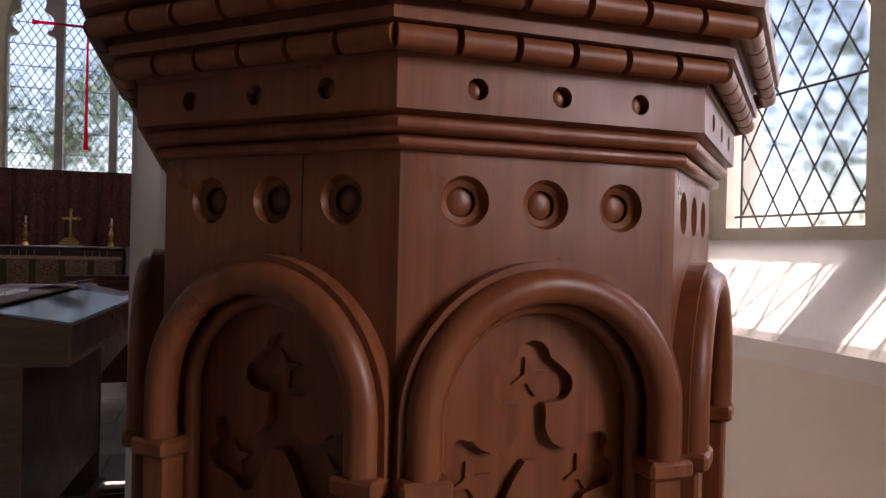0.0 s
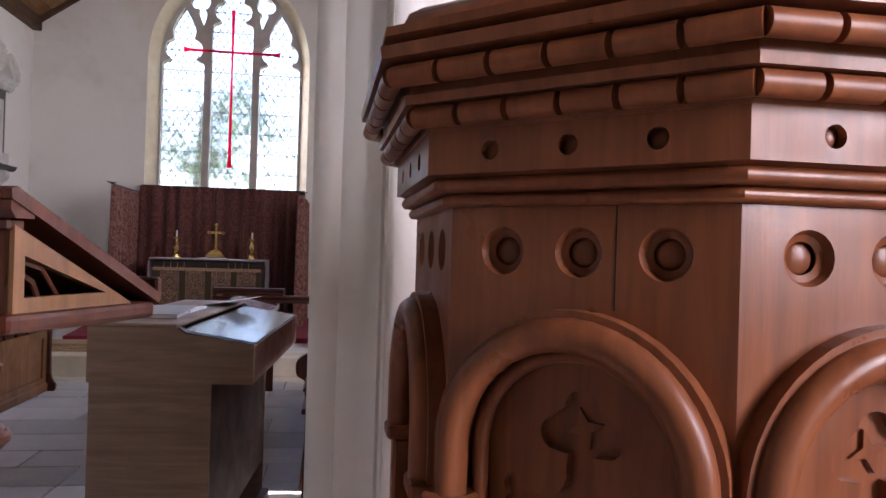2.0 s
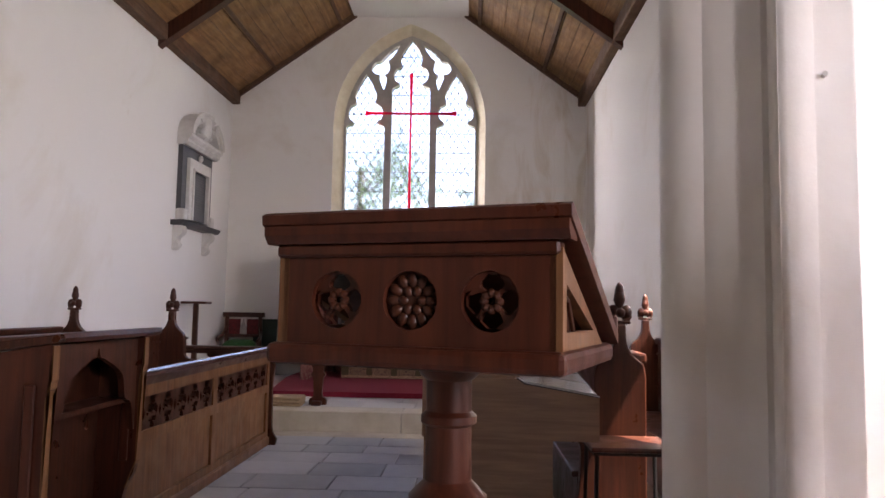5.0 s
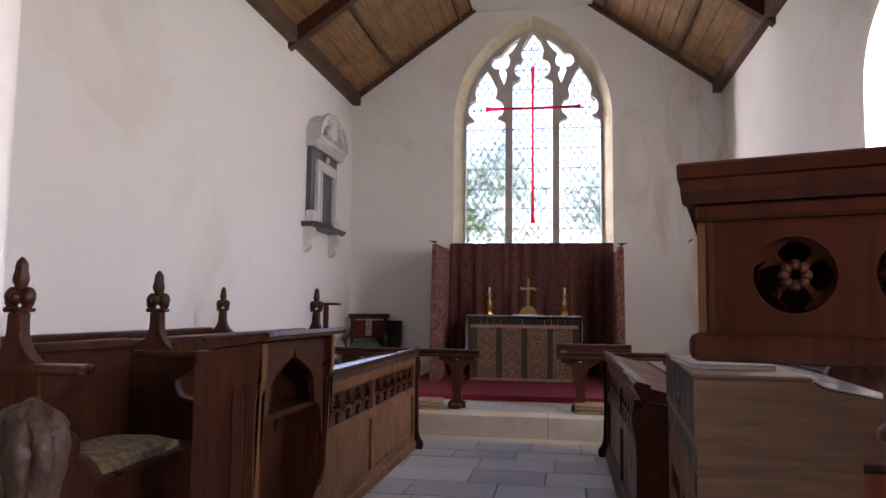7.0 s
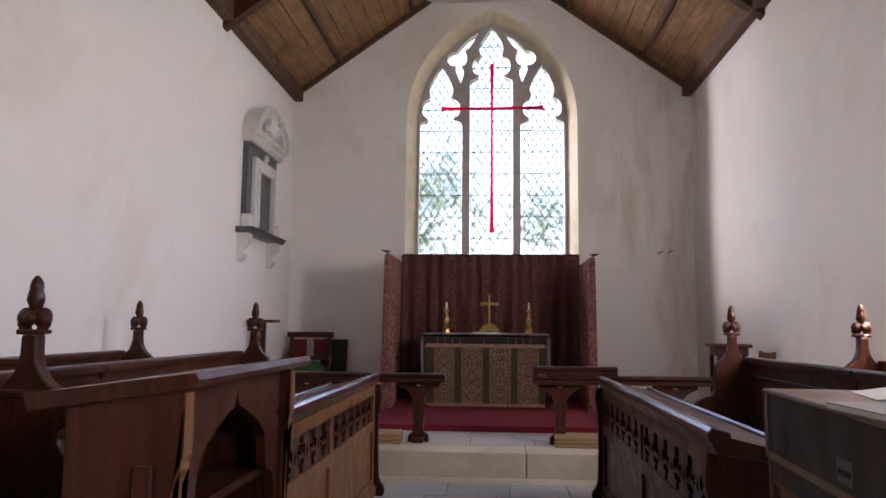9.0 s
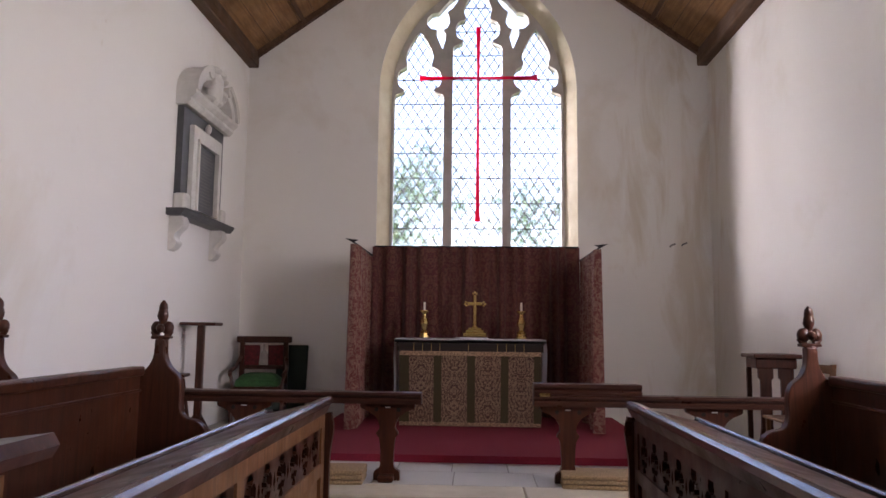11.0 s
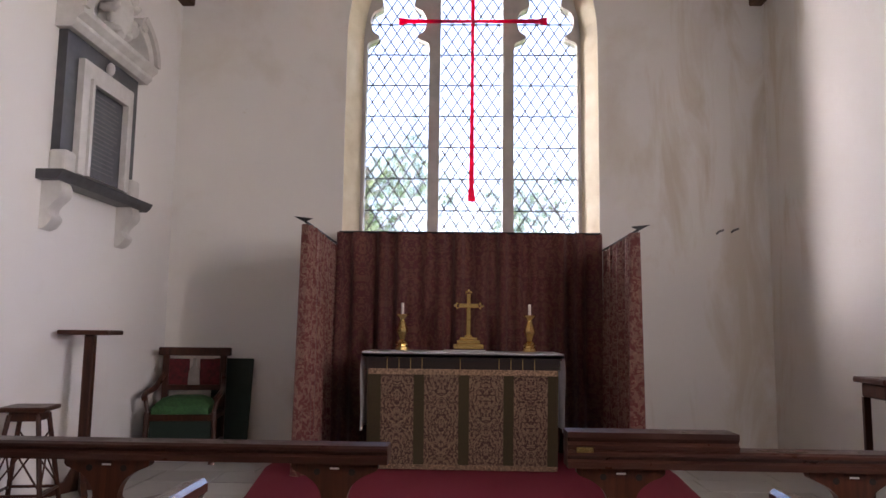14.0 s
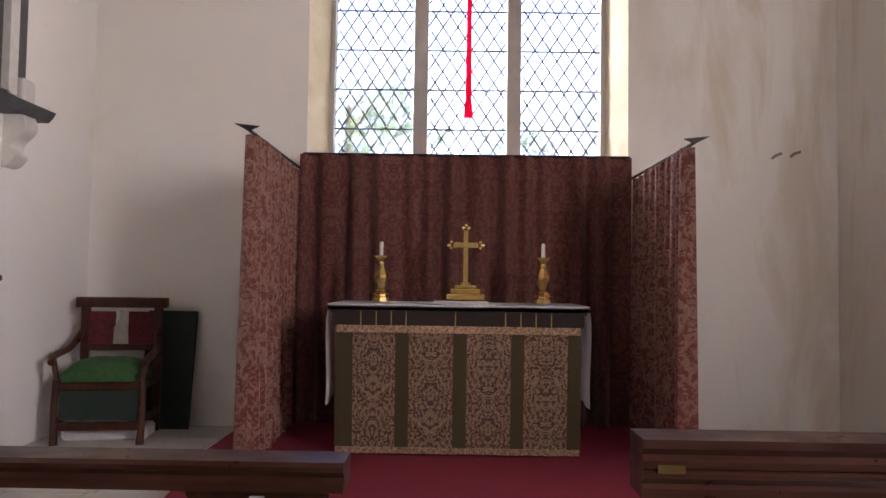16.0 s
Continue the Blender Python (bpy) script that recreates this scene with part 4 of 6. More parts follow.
def clergy_stall():
    s = thing("clergy_stall", Matrix(), "dark oak clergy seat with scrolled arms and flat elbow rests", "stall")
    for y in (3.90, 4.97):
        e = stall_end(s, -4.0, y, 1, 0.96, "stall_end")
        part("elbow_rest", box(-3.97, -3.53, y - 0.06, y + 0.06, 1.045, 1.085, 0.012, 2), OAK, s)
        arm = smooth_curve([(-3.77, 1.045), (-3.59, 1.045), (-3.63, 0.98), (-3.74, 0.90), (-3.73, 0.80), (-3.63, 0.73), (-3.51, 0.70), (-3.45, 0.62), (-3.47, 0.52), (-3.54, 0.48)], 5)
        part("scroll_arm", prism(arm + [(-3.52, 0.40), (-3.50, 0.02), (-3.93, 0.02), (-3.93, 1.045)], y - 0.028, y + 0.028, lambda u, v, w: (u, w, v)), OAK, s)
    part("back_panel", box(-4.04, -4.00, 3.93, 4.94, 0.05, 1.10), OAK, s)
    part("back_rail", box(-4.06, -3.98, 3.93, 4.94, 1.10, 1.15, 0.01), OAK, s)
    part("seat", box(-4.00, -3.52, 3.93, 4.94, 0.56, 0.60, 0.012, 2), OAK, s)
    part("seat_front", box(-3.59, -3.56, 3.93, 4.94, 0.05, 0.56), OAK, s)
    return s


clergy_stall()


def cushion(name, x0, x1, y0, y1, z0, h, mat, label, kind="cushion", turn=0.0):
    bm = bmesh.new()
    bmesh.ops.create_cube(bm, size=1.0)
    bmesh.ops.subdivide_edges(bm, edges=list(bm.edges), cuts=7, use_grid_fill=True)
    for v in bm.verts:
        u, w = v.co.x * 2, v.co.y * 2
        puff = (1 - 0.8 * abs(u) ** 5) * (1 - 0.8 * abs(w) ** 5)
        v.co = Vector((v.co.x * (x1 - x0) * (1 - 0.04 * w * w), v.co.y * (y1 - y0) * (1 - 0.04 * u * u), (v.co.z * (0.35 + 0.65 * puff) + 0.5 * (0.35 + 0.65 * puff) + (0 if v.co.z > 0 else 0.0)) * h))
        v.co += 0.004 * noise.noise_vector(v.co * 9)
    lo = min(v.co.z for v in bm.verts)
    for v in bm.verts:
        v.co.z -= lo
    ob = tagged(obj_of(name, bm, mat, smooth=True), label, kind)
    ob.matrix_basis = pose((x0 + x1) / 2, (y0 + y1) / 2, z0, 0, 0, turn)
    return ob


def clergy_desk():
    d = thing("clergy_desk", Matrix(), "tall dark oak clergy reading desk with an arched open end", "desk")
    x0, x1, y0, y1 = -2.985, -2.735, 3.78, 4.66
    top = [(x0 - 0.07, 1.150), (x1 + 0.06, 1.205), (x1 + 0.07, 1.222), (x1 + 0.06, 1.238), (x0 - 0.08, 1.186)]
    part("book_slope", prism(top, y0 - 0.04, y1 + 0.05, lambda u, v, w: (u, w, v)), OAK, d, "polished dark sloping top")
    prof = smooth_curve([(x1 + 0.02, 1.20), (x1 + 0.02, 1.02), (x1 - 0.0, 0.97), (x1 + 0.0, 0.55), (x1 - 0.05, 0.42), (x1 - 0.07, 0.25), (x1 - 0.03, 0.14), (x1 + 0.06, 0.10), (x1 + 0.07, 0.0)], 4)
    for y, nm in ((y0, "west_panel"), (y1 - 0.04, "east_panel")):
        part("end_panel", prism(prof + [(x0, 0.0), (x0, 1.15)], y, y + 0.04, lambda u, v, w: (u, w, v)), OAK_RED, d, "broad red-brown end panel")
    mid, w = (y0 + y1) / 2, (y1 - y0) / 2 - 0.04
    left = smooth_curve([(mid - w + 0.012, 0.72), (mid - w + 0.05, 0.86), (mid - w + 0.12, 0.90), (mid - w + 0.16, 1.02), (mid - 0.07, 1.10), (mid - 0.02, 1.115), (mid, 1.16)], 4)
    bracket = [(mid - w, 1.19), (mid - w, 0.72)] + left + [(2 * mid - u, v) for u, v in reversed(left[:-1])] + [(mid + w, 0.72), (mid + w, 1.19)]
    part("arched_bracket", prism(bracket, x1 - 0.045, x1 - 0.015, lambda u, v, k: (k, u, v)), OAK, d, "cusped pointed bracket under the top")
    for y in (y0, y1 - 0.04):
        # thin strip of paler oak down the front edge of each end panel
        edge = [(x1 + 0.021, 1.19), (x1 + 0.026, 1.19), (x1 + 0.026, 1.05), (x1 + 0.006, 1.00), (x1 + 0.006, 0.56), (x1 - 0.046, 0.42), (x1 - 0.052, 0.42), (x1 + 0.0, 0.56), (x1 + 0.0, 0.97), (x1 + 0.021, 1.02)]
        part("edge_strip", prism(edge, y - 0.004, y + 0.044, lambda u, v, k: (u, k, v)), OAK_MID, d, "paler oak strip along the front edge")
        part("cover_strip", box(x1 - 0.085, x1 - 0.04, y - 0.014, y - 0.001, 0.56, 1.03, 0.004), OAK_RED, d, "applied upright strip")
    part("shelf", box(x0, x1 - 0.05, y0 + 0.04, y1 - 0.04, 0.86, 0.885), OAK, d)
    part("back_board", box(x0 + 0.02, x0 + 0.04, y0 + 0.04, y1 - 0.04, 0.3, 1.12), OAK, d)
    return d


clergy_desk()


def carved_finial():
    """A worn carved bench end in the nave: a leafy knob with deep wavy grooves on a ribbed neck."""
    bm = bmesh.new()
    prof = smooth_curve([(0.085, 0.0), (0.080, 0.55), (0.070, 0.80), (0.062, 0.90), (0.058, 0.95), (0.072, 0.99), (0.088, 1.04), (0.090, 1.09), (0.080, 1.13), (0.052, 1.16), (0.020, 1.172), (0.003, 1.175)], 5)
    add_lathe(bm, prof, 56)
    for v in bm.verts:
        a, z = math.atan2(v.co.y, v.co.x), v.co.z
        if z > 0.6:
            sway = 0.9 * math.sin(z * 17.0) + 0.6 * noise.noise(v.co * 6)
            groove = abs(math.sin(4.5 * a + sway)) ** 0.6
            k = 1.0 - 0.17 * (1.0 - groove) * min(1.0, (z - 0.6) * 5)
            v.co.x *= k
            v.co.y *= k
            v.co += 0.012 * noise.noise_vector(v.co * 24) + 0.005 * noise.noise_vector(v.co * 60)
        v.co.y *= 0.8
    ob = tagged(obj_of("bench_finial", bm, OAK_WORN, smooth=True), "weathered carved wooden bench finial with worn grey-brown surface", "finial")
    ob.matrix_basis = pose(-2.66, 2.50, 0, 0, 0, -25) @ Matrix.Diagonal((1.0, 1.0, 0.965, 1))
    return ob


OAK_WORN = wood("weathered_oak", (0.018, 0.009, 0.006), (0.085, 0.050, 0.036), 0.55, 1.4, (1, 1, 0.3))
carved_finial()
# ---- cloth ----
def damask(name, ground, figure, accent, cell=(0.30, 0.46), axis="X", rough=0.75, amount=0.5, sharp=0.03, start=0.0, fine=1.0):
    """Woven brocade: a mirrored repeat of curling leaves."""
    m, n, l, b = material(name)
    tc = n.new("ShaderNodeTexCoord")
    sep = n.new("ShaderNodeSeparateXYZ")
    l.new(tc.outputs["UV" if axis == "UV" else "Object"], sep.inputs[0])
    side, rise = ("X", "Y") if axis == "UV" else (axis, "Z")
    along = maths(n, l, "SUBTRACT", sep.outputs[side], start)
    across = maths(n, l, "PINGPONG", along, cell[0] / 2)
    column = maths(n, l, "FLOOR", maths(n, l, "DIVIDE", maths(n, l, "ADD", along, cell[0] / 2), cell[0]))
    up = maths(n, l, "ADD", sep.outputs[rise], maths(n, l, "MULTIPLY", column, cell[1] * 0.5))
    comb = n.new("ShaderNodeCombineXYZ")
    l.new(across, comb.inputs[0])
    l.new(up, comb.inputs[1])
    a = noise_tex(n, l, comb.outputs[0], 2.6 * fine / cell[0], 1.5, 0.5, 2.6)
    c = noise_tex(n, l, comb.outputs[0], 6.0 * fine / cell[0], 2.0, 0.5, 2.0)
    # ogee medallions: curling bands round the middle of each repeat
    tall = maths(n, l, "PINGPONG", up, cell[1] * 0.5)
    side_sq = maths(n, l, "POWER", maths(n, l, "MULTIPLY", across, 1.7), 2.0)
    r = maths(n, l, "SQRT", maths(n, l, "ADD", side_sq, maths(n, l, "POWER", tall, 2.0)))
    band = maths(n, l, "SINE", maths(n, l, "ADD", maths(n, l, "MULTIPLY", r, 20.0 * fine / cell[0]), maths(n, l, "MULTIPLY", a, 13.0)))
    a = maths(n, l, "ADD", maths(n, l, "MULTIPLY", band, 0.035), maths(n, l, "ADD", maths(n, l, "MULTIPLY", c, 0.5), 0.25))
    fig = ramp(n, l, a, [(amount - sharp, (0, 0, 0)), (amount + sharp, (1, 1, 1))])
    line = ramp(n, l, c, [(0.50, (0, 0, 0)), (0.53, (1, 1, 1))])
    col = mix(n, l, fig, ground, figure)
    col = mix(n, l, maths(n, l, "MULTIPLY", line, 0.45), col, accent)
    thread = noise_tex(n, l, tc.outputs["Object"], 420.0, 2.0)
    col = mix(n, l, 0.35, col, ramp(n, l, thread, [(0.3, (0.5, 0.5, 0.5)), (0.7, (1.2, 1.2, 1.2))]), "MULTIPLY")
    l.new(col, b.inputs["Base Color"])
    b.inputs["Roughness"].default_value = rough
    b.inputs["Sheen Weight"].default_value = 0.25
    bump(n, l, b, maths(n, l, "ADD", thread, maths(n, l, "MULTIPLY", fig, 0.6)), 0.25, 0.003)
    return m


DOSSAL = damask("red_brown_damask", (0.105, 0.015, 0.015), (0.21, 0.080, 0.048), (0.060, 0.012, 0.012), (0.34, 0.50), "UV", amount=0.51)
RIDDEL = damask("faded_red_damask", (0.15, 0.026, 0.022), (0.33, 0.19, 0.135), (0.11, 0.022, 0.020), (0.36, 0.50), "UV", amount=0.50)
BROCADE = damask("cream_flower_brocade", (0.060, 0.020, 0.013), (0.32, 0.225, 0.135), (0.10, 0.026, 0.020), (0.3746, 0.44), "X", 0.8, 0.50, 0.02, -2.715, 2.3)
VELVET = plain("olive_velvet_band", (0.048, 0.033, 0.011), 0.85, 0.0, 160, 0.25, 0.3)
VELVET_DARK = plain("dark_umber_velvet", (0.022, 0.013, 0.010), 0.85, 0.0, 160, 0.25, 0.3)
GOLD_THREAD = plain("gold_braid", (0.34, 0.22, 0.07), 0.6, 0.1, 200, 0.3)
FRINGE = plain("striped_fringe", (0.30, 0.19, 0.12), 0.9, 0.0, 70, 0.7)


def curtain_sheet(p0, p1, z0, z1, folds, depth, seed, tuck=0.0):
    """A hanging sheet from p0 to p1 (plan points) with irregular folds; closed thin cloth."""
    rng = random.Random(seed)
    a, b = Vector(p0), Vector(p1)
    ln = (b - a).length
    d = (b - a) / ln
    nrm = Vector((-d.y, d.x))
    n, rows = int(ln / 0.011), 14
    phases = [(rng.uniform(0.7, 1.5), rng.uniform(0, 6.28), rng.uniform(0.4, 1.0)) for _ in range(3)]
    bm = bmesh.new()
    sheets = []
    for off in (0.0, 0.006):
        grid = []
        for i in range(n + 1):
            u = ln * i / n
            col = []
            for j in range(rows + 1):
                t = j / rows
                w = 0.0
                for k, (f, ph, am) in enumerate(phases):
                    w += am * math.sin(2 * math.pi * folds * f * u / ln + ph + 0.5 * t * (k - 1))
                w = math.copysign(abs(w / 1.6) ** 0.8, w) * depth * (0.6 + 0.4 * (1 - t))
                p = a + d * u + nrm * (w + off)
                col.append(bm.verts.new((p.x, p.y, z0 + (z1 - z0) * t + 0.006 * math.sin(9 * u) * (1 - t))))
            grid.append(col)
        sheets.append(grid)
    for g in sheets:
        for i in range(n):
            for j in range(rows):
                bm.faces.new((g[i][j], g[i + 1][j], g[i + 1][j + 1], g[i][j + 1]))
    g, h = sheets
    layer = bm.loops.layers.uv.new("cloth")
    run, place = 0.0, {}
    for i in range(n + 1):
        if i:
            run += (g[i][7].co.xy - g[i - 1][7].co.xy).length
        for col in (g[i], h[i]):
            for v in col:
                place[v] = (run, v.co.z)
    for i in range(n):
        bm.faces.new((g[i][0], g[i + 1][0], h[i + 1][0], h[i][0]))
        bm.faces.new((g[i][rows], g[i + 1][rows], h[i + 1][rows], h[i][rows]))
    for j in range(rows):
        bm.faces.new((g[0][j], g[0][j + 1], h[0][j + 1], h[0][j]))
        bm.faces.new((g[n][j], g[n][j + 1], h[n][j + 1], h[n][j]))
    for face in bm.faces:
        for corner in face.loops:
            corner[layer].uv = place[corner.vert]
    return bm


DAIS = 0.29
dos = thing("dossal_curtain", Matrix(), "dark red-brown damask curtain hung behind the altar", "curtain", "altar curtains")
part("cloth", curtain_sheet((-3.44, 13.02), (-0.79, 13.02), DAIS, 2.42, 15, 0.078, 3), DOSSAL, dos, smooth=True)
part("rod", tube([(-3.42, 13.03, 2.425), (-0.80, 13.03, 2.425)], 0.012, 8), IRON, dos, "black iron curtain rod")
for s, xx, zt in ((-1, -3.44, 2.295), (1, -0.78, 2.25)):
    rid = thing("riddel_curtain", Matrix(), "faded red and cream damask side curtain beside the altar", "curtain", "altar curtains")
    part("cloth", curtain_sheet((xx, 11.62), (xx + s * 0.03, 13.04), DAIS, zt, 12, 0.062, 5 + s), RIDDEL, rid, smooth=True)
    part("rod", tube([(xx, 13.17, zt + 0.01), (xx, 11.56, zt + 0.01)], 0.011, 8), IRON, rid, "black iron rod")
    tip = bmesh.new()
    arrow = [(s * -0.055, 0.006), (s * 0.095, 0.022), (s * 0.03, -0.012), (0.0, -0.03), (s * -0.012, -0.012)]
    add_prism(tip, arrow, -0.012, 0.012, lambda u, v, w: (xx + u, 11.56 + w, zt + 0.03 + v))
    part("finial", tip, IRON, rid, "black arrow-shaped iron finial")


# ---- altar ----
def build_altar():
    a = thing("altar", Matrix(), "wooden altar table standing on the crimson dais", "altar")
    x0, x1, y0, y1, z0, z1 = -2.97, -1.36, 12.0, 12.62, DAIS, 1.255
    part("table_top", box(x0 - 0.03, x1 + 0.03, y0 - 0.02, y1 + 0.02, z1 - 0.05, z1, 0.006), OAK, a)
    part("body", box(x0 + 0.02, x1 - 0.02, y0 + 0.03, y1, z0, z1 - 0.05), OAK, a)
    f = thing("altar_frontal", Matrix(), "cream and brown flowered brocade frontal with olive velvet bands", "altar cloth")
    w = x1 - x0
    yf = y0 - 0.0
    bands = [(0.0, 0.072, VELVET), (0.072, 0.245, BROCADE), (0.245, 0.300, VELVET), (0.300, 0.480, BROCADE), (0.480, 0.535, VELVET), (0.535, 0.715, BROCADE), (0.715, 0.768, VELVET), (0.768, 0.945, BROCADE), (0.945, 1.0, VELVET)]
    for u0, u1, mat in bands:
        nm = "brocade_panel" if mat is BROCADE else "velvet_band"
        bm = bmesh.new()
        cols = 6
        lo = 0.010 if mat is BROCADE else 0.014
        grid = []
        for i in range(cols + 1):
            x = x0 + w * (u0 + (u1 - u0) * i / cols) 
            xx = -2.165 + (x + 2.165) 
            grid.append([(bm.verts.new((xx + 0.02 * (1 - k / 8) * (xx + 2.165) * -0.6, yf - lo - 0.006 * math.sin(9 * xx) * (1 - k / 8), z0 + 0.045 + (1.13 - z0 - 0.045) * k / 8)), bm.verts.new((xx + 0.02 * (1 - k / 8) * (xx + 2.165) * -0.6, yf + 0.028, z0 + 0.045 + (1.13 - z0 - 0.045) * k / 8))) for k in range(9)])
        for i in range(cols):
            for k in range(8):
                for q in (0, 1):
                    bm.faces.new((grid[i][k][q], grid[i + 1][k][q], grid[i + 1][k + 1][q], grid[i][k + 1][q]))
        for k in range(8):
            for i in (0, cols):
                bm.faces.new((grid[i][k][0], grid[i][k][1], grid[i][k + 1][1], grid[i][k + 1][0]))
        part(nm, bm, mat, f, smooth=True)
    fr = bmesh.new()
    rng = random.Random(4)
    cnt = 150
    for i in range(cnt):
        x = x0 + 0.02 + (w - 0.04) * i / (cnt - 1)
        add_box(fr, x - 0.0042, x + 0.0042, yf - 0.024, yf - 0.016, z0 + 0.008 + rng.uniform(0, 0.006), z0 + 0.05)
    part("bottom_fringe", fr, FRINGE, f, "pale knotted fringe")
    part("top_fringe", box(x0 + 0.01, x1 - 0.01, yf - 0.024, yf - 0.012, 1.075, 1.125, 0.003), FRINGE, f, "red and cream striped fringe")
    part("superfrontal", box(x0 - 0.015, x1 + 0.015, yf - 0.022, yf + 0.01, 1.12, 1.236, 0.004), VELVET_DARK, f, "dark velvet superfrontal")
    for u in (0.105, 0.167, 0.228, 0.288, 0.488, 0.690, 0.752, 0.813, 0.875):
        x = x0 + w * u
        part("braid", box(x - 0.003, x + 0.003, yf - 0.027, yf - 0.021, 1.125, 1.236), GOLD_THREAD, f)
    cl = bmesh.new()
    nx, ny = 40, 8
    X0, X1, Y0, Y1 = x0 - 0.045, x1 + 0.045, yf - 0.035, y1 + 0.03
    rows = []
    for j in range(-3, ny + 1):
        row = []
        for i in range(-6, nx + 7):
            u, v = min(max(i, 0), nx) / nx, max(j, 0) / ny
            x, y, z = X0 + (X1 - X0) * u, Y0 + (Y1 - Y0) * v, z1 + 0.008 + 0.003 * math.sin(7 * u * 6.28) * (1 - v)
            if i < 0 or i > nx:
                k = -i if i < 0 else i - nx
                x += (-1 if i < 0 else 1) * (0.006 + 0.005 * math.sin(k + 5 * v))
                z -= 0.11 * k
                x += (0.012 if i < 0 else -0.012) * math.sin(v * 9) * k / 6
            if j < 0:
                z = min(z, z1 + 0.008 - 0.013 * -j)
                y -= 0.004
            row.append(cl.verts.new((x, y, z)))
        rows.append(row)
    for a0, b0 in zip(rows, rows[1:]):
        for i in range(len(a0) - 1):
            cl.faces.new((a0[i], a0[i + 1], b0[i + 1], b0[i]))
    bmesh.ops.solidify(cl, geom=list(cl.faces), thickness=0.004)
    tagged(obj_of("altar_cloth", cl, LINEN, smooth=True), "white linen altar cloth falling over the table ends", "altar cloth")
    runner = bmesh.new()
    add_box(runner, -2.34, -1.96, 12.1, 12.5, z1 + 0.012, z1 + 0.022, 0.004)
    tagged(obj_of("linen_mat", runner, LINEN), "small folded white linen mat on the altar", "cloth")
    return a


build_altar()
TABLE = 1.267


def build_cross(x, y, z):
    c = thing("altar_cross", pose(x, y, z), "polished brass altar cross on a stepped base", "cross")
    for i, (w, h0, h1) in enumerate(((0.135, 0.0, 0.04), (0.105, 0.04, 0.075), (0.08, 0.075, 0.10))):
        part("step", box(-w, w, -w * 0.7, w * 0.7, h0, h1, 0.006), BRASS, c)
    part("foot", box(-0.035, 0.035, -0.025, 0.025, 0.10, 0.118, 0.004), BRASS, c)
    part("shaft", box(-0.019, 0.019, -0.010, 0.010, 0.118, 0.49, 0.003), BRASS, c)
    part("arm", box(-0.09, 0.09, -0.0115, 0.0115, 0.365, 0.402, 0.003), BRASS, c)
    for (u, v) in ((-0.09, 0.3835), (0.09, 0.3835), (0.0, 0.49)):
        bm = bmesh.new()
        dx, dz = (0, 1) if u == 0 else ((-1 if u < 0 else 1), 0)
        for q in (-1, 0, 1):
            px = u + dx * (0.014 + (0.016 if q == 0 else 0)) + (0 if dx else q * 0.020)
            pz = v + dz * (0.014 + (0.016 if q == 0 else 0)) + (0 if dz else q * 0.020)
            bmesh.ops.create_uvsphere(bm, u_segments=10, v_segments=8, radius=0.0125, matrix=Matrix.Translation((px, 0, pz)) @ Matrix.Diagonal((1.3 if dx and q == 0 else 1, 0.6, 1.3 if dz and q == 0 else 1, 1)))
        part("fleuron", bm, BRASS, c, "trefoil brass end", True)
    return c


build_cross(-2.115, 12.37, TABLE + 0.022)


def build_candlestick(x, y, z):
    c = thing("candlestick", pose(x, y, z), "brass baluster candlestick holding a short white candle", "candlestick", "altar candlesticks")
    prof = [(0.050, 0.0), (0.050, 0.03), (0.040, 0.036), (0.040, 0.05), (0.046, 0.056), (0.038, 0.075), (0.018, 0.095), (0.020, 0.102), (0.040, 0.165), (0.042, 0.185), (0.020, 0.265), (0.018, 0.278), (0.024, 0.29), (0.048, 0.318), (0.046, 0.325), (0.020, 0.32)]
    part("stem", lathe([(r * 1.25, h) for r, h in prof], 8), BRASS, c, "faceted brass stem")
    part("candle", lathe([(0.0135, 0.318), (0.0135, 0.418), (0.010, 0.424), (0.002, 0.426)], 12), WAX, c, "white wax candle", True)
    part("wick", tube([(0, 0, 0.424), (0.002, 0, 0.436)], 0.0015, 5), DARK, c)
    return c


stick = build_candlestick(-2.715, 12.40, TABLE)
copy_thing(stick, pose(-1.565, 12.40, TABLE))

